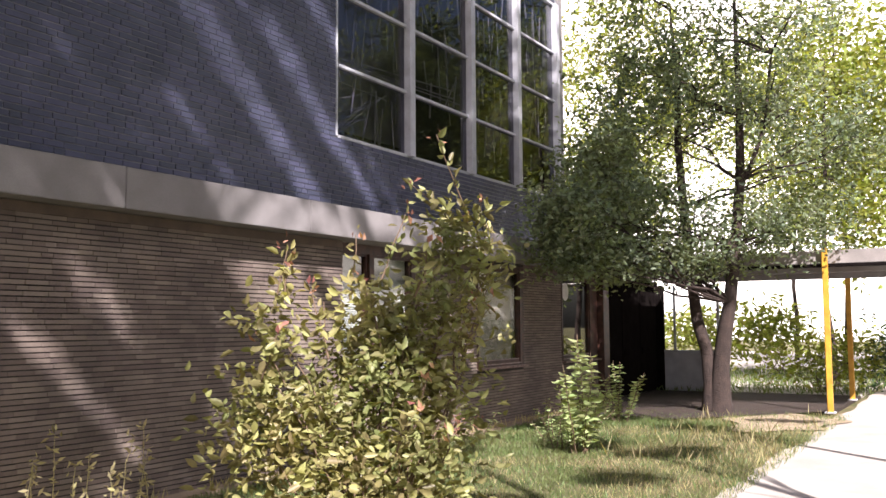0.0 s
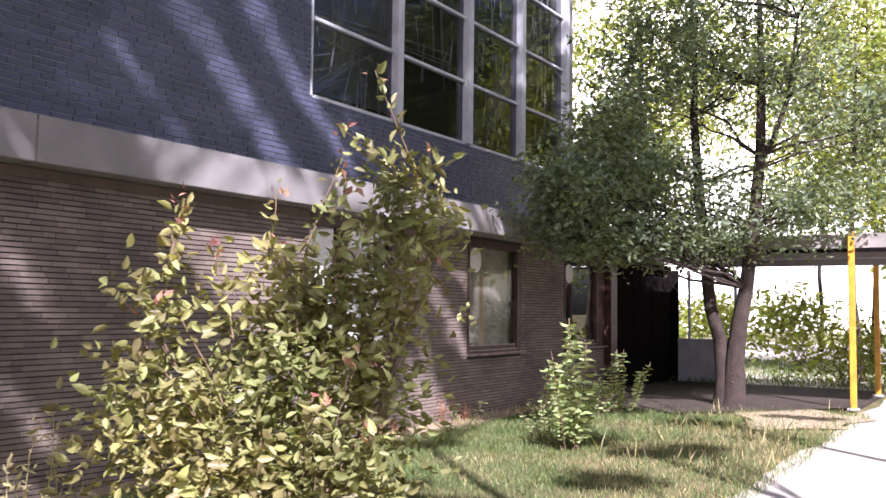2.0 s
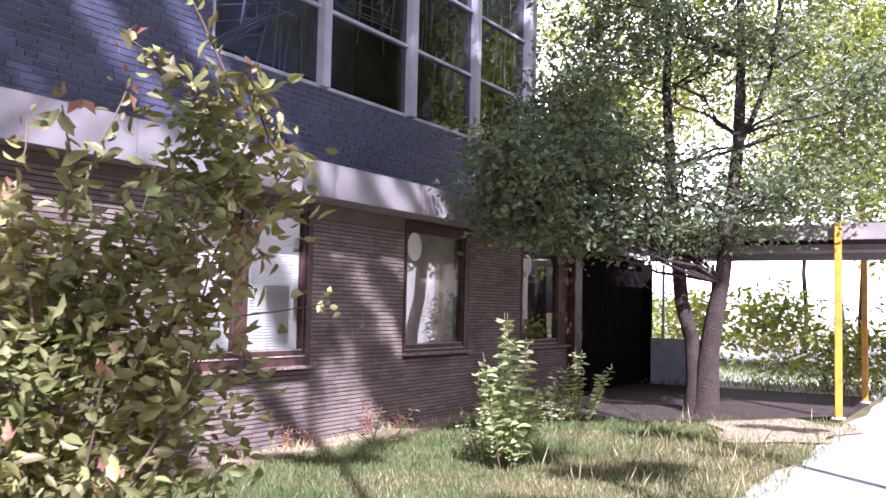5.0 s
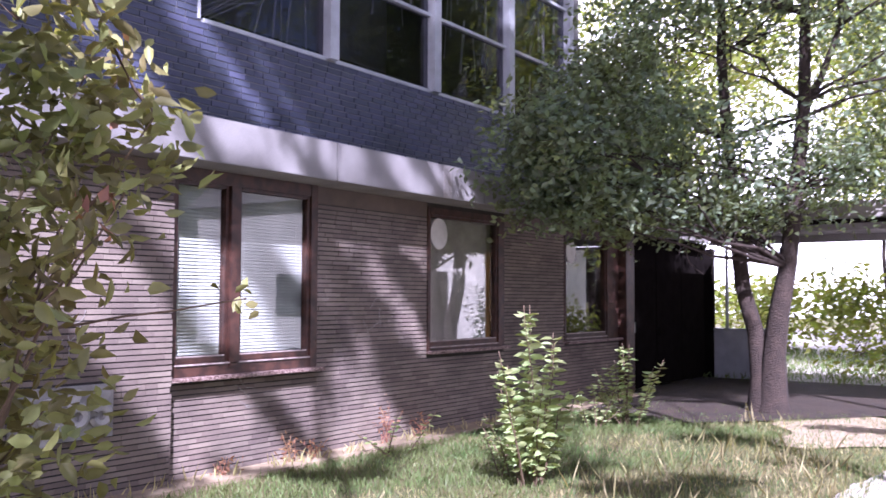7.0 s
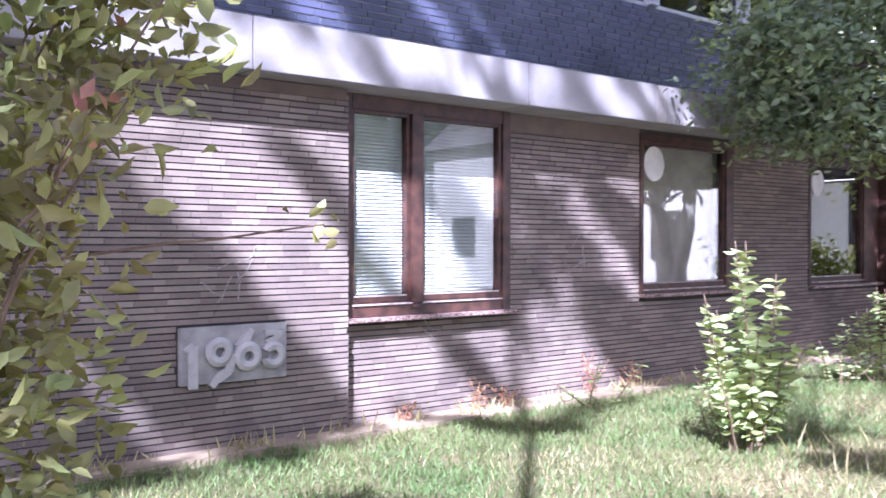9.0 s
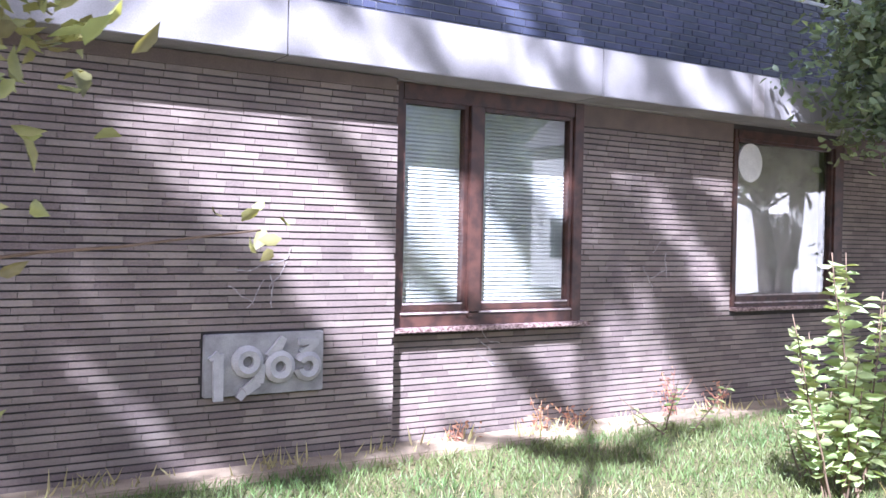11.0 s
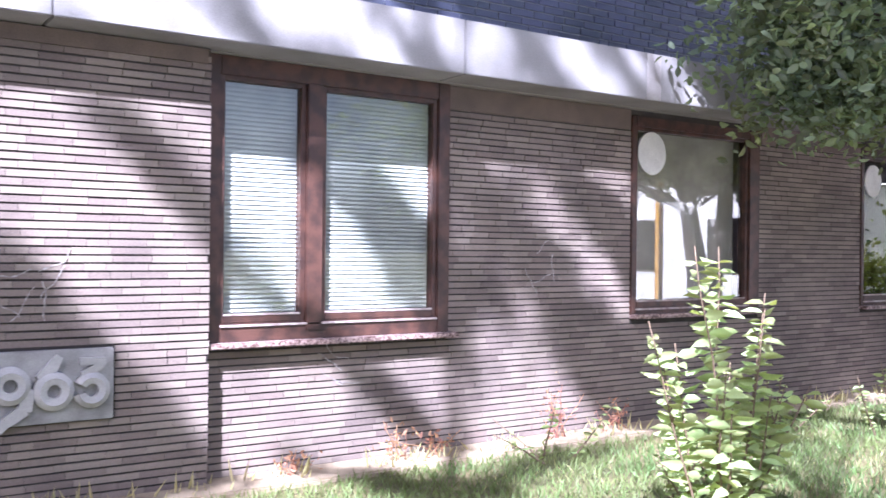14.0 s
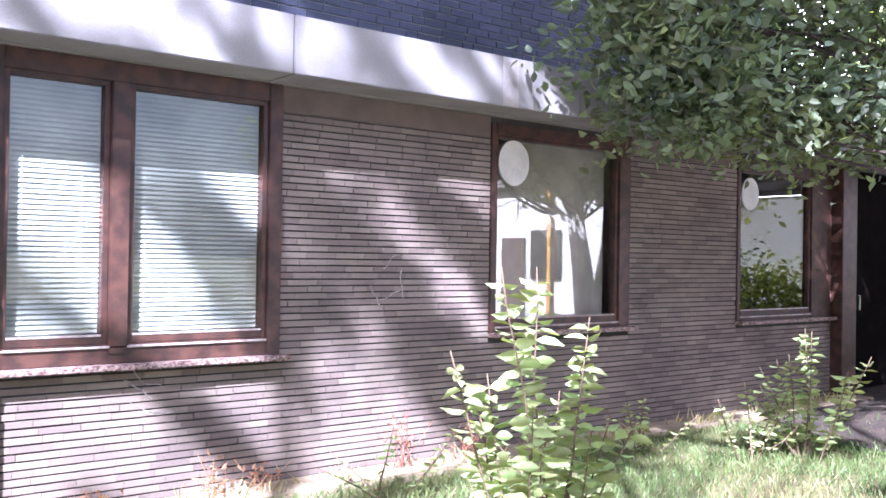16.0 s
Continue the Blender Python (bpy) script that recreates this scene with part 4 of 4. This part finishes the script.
# white house across the path, seen in the panes
house = empty("white_house", 19, -12.5, 0)
tagged(house, "white rendered house with a dark gabled roof", "house")
part("wall", boxes((-3, -6.2, 0, 3, 5.6, 4.6)), WHITE, house)
bm = bmesh.new()
v = [bm.verts.new(c) for c in ((-3.3, -6.5, 4.6), (3.3, -6.5, 4.6), (3.3, 5.9, 4.6), (-3.3, 5.9, 4.6), (0, -6.5, 7.4), (0, 5.9, 7.4))]
for f in ((0, 1, 4), (2, 3, 5), (0, 4, 5, 3), (1, 2, 5, 4), (0, 3, 2, 1)):
    bm.faces.new([v[i] for i in f])
part("roof", bm, ROOFTILE, house)
for y in (-4.6, -1.8, 1.0, 3.8):
    part("window_frame", boxes((-3.05, y - 0.55, 1.0, -2.96, y + 0.55, 2.3), bevel=0.01), DARK, house)
part("house_door", boxes((-3.05, -0.7, 0.0, -2.96, 0.2, 2.1), bevel=0.01), BROWN, house)


# grass
def grass(name, label, n, x0, x1, y0, y1, h0, h1, mat, seed, thick, patch):
    rng = np.random.default_rng(seed)
    x, y = rng.uniform(x0, x1, n * 3), rng.uniform(y0, y1, n * 3)
    keep = np.array([patch(a, b) for a, b in zip(x, y)]) > rng.random(n * 3)
    x, y = x[keep][:n], y[keep][:n]
    at = np.stack([x, y, np.full(len(x), -0.01)], 1)
    way = rng.normal(size=at.shape) * 0.45
    way[:, 2] = 1
    return leaf_object(name, at, way, rng.uniform(h0, h1, len(x)), thick, mat, rng, label=label)


def dry(x, y):
    return (0.15 if on_soil(x, y) else 1.0) * min(1.0, max(0.0, 0.45 + 1.5 * noise.noise((x * 0.8, y * 1.2, 7)) + 0.35 * (-2.2 - y))) * (0.4 if (x - 6.8) ** 2 / 2.2 + (y + 3.85) ** 2 / 0.6 < 1 else 1)


tagged(grass("short_grass", "short green lawn grass", 60000, -9, 8.3, -4.7, -0.25, 0.03, 0.1, GRASS, 61, 0.09, lambda x, y: (0.12 if on_soil(x, y) else 1.0) * (1.0 - 0.75 * dry(x, y)) * (0.3 if (x - 6.8) ** 2 / 2.2 + (y + 3.85) ** 2 / 0.6 < 1 else 1)), category="grass")
tagged(grass("dry_grass", "straw-coloured dry grass in the lawn", 12000, -6, 8.4, -4.65, -0.6, 0.025, 0.09, STRAW, 62, 0.06, lambda x, y: dry(x, y) ** 1.5), category="grass")
tagged(grass("tall_grass", "tall dry grass stalks at the lawn's edge", 260, 1.5, 8.2, -4.5, -2.6, 0.12, 0.32, STRAW, 63, 0.014, lambda x, y: dry(x, y) ** 3), category="grass")
tagged(grass("wall_weeds", "small weeds along the foot of the wall", 900, -8, 9, -0.2, 0.02, 0.04, 0.2, STRAW, 64, 0.09, lambda x, y: max(0, noise.noise((x * 1.7, 3, 1)) + 0.25)), category="weeds")
tagged(grass("far_grass", "sunlit grass beyond the canopy", 9000, 12.9, 24, -4.5, 8, 0.06, 0.2, GRASS, 65, 0.2, lambda x, y: 1.0), category="grass")

rng = np.random.default_rng(66)
for wx, tall, many in ((2.72, 1.0, 9), (1.3, 0.7, 5), (1.62, 0.45, 4), (3.35, 0.6, 5), (0.55, 0.4, 4)):
    weed = empty("red_weed", wx, -0.05, 0.03)
    tagged(weed, "withered reddish weed against the wall" if tall > 0.9 else "small withered reddish weed at the foot of the wall", "weed", "red weeds by the wall")
    tubes("stem", [wander((rng.normal() * 0.05, 0, 0), (rng.normal() * 0.12, rng.normal() * 0.03, tall * rng.uniform(0.2, 0.42)), 0.005, 0.002, rng, 4, 0.1) for k in range(many)], LEAF_RED, weed, 5)
    at = rng.normal(size=(13 * many, 3)) * (0.08, 0.03, 0.1 * tall) + (0, 0, 0.2 * tall)
    leaf_object("leaves", at, rng.normal(size=at.shape), rng.uniform(0.02, 0.06, len(at)), 0.4, LEAF_RED, rng, weed)

for k in range(9):
    x = -4.6 + 0.16 * k + rng.normal() * 0.05
    y = -0.35 + rng.normal() * 0.08
    w = empty("dry_weed", x, y, 0)
    tagged(w, "dry pale weed stalk at the foot of the wall", "weed", "dry weeds by the wall")
    h = rng.uniform(0.45, 0.8)
    line = wander((0, 0, 0), (rng.normal() * 0.06, 0, h), 0.006, 0.002, rng, 6, 0.08)
    tubes("stem", [line], STRAW, w, 5)
    pick = rng.integers(2, 7, 26)
    at = np.array([line[i][0] for i in pick]) + rng.normal(size=(26, 3)) * 0.02
    leaf_object("leaves", at, rng.normal(size=at.shape) + (0, 0, 0.5), rng.uniform(0.03, 0.09, 26), 0.35, STRAW, rng, w)

# the bricks nearest the path, one by one
shapes = {}
for owner, rows in ((wall, bricks_right), (wall_left, bricks_left)):
    for x0, x1, z0, z1, y in rows:
        if not is_near((x0, x1, z0, z1, y)):
            continue
        w, h = round(x1 - x0, 2), round(z1 - z0, 3)
        key = (w, h)
        if key not in shapes:
            shapes[key] = bpy.data.meshes.new("brick")
            bm = boxes((-w / 2, 0, -h / 2, w / 2, 0.03, h / 2))
            bm.to_mesh(shapes[key])
            bm.free()
            shapes[key].materials.append(BRICK_PIECE)
        o = new("brick", shapes[key])
        o.parent = owner
        o.location = ((x0 + x1) / 2, y, (z0 + z1) / 2)
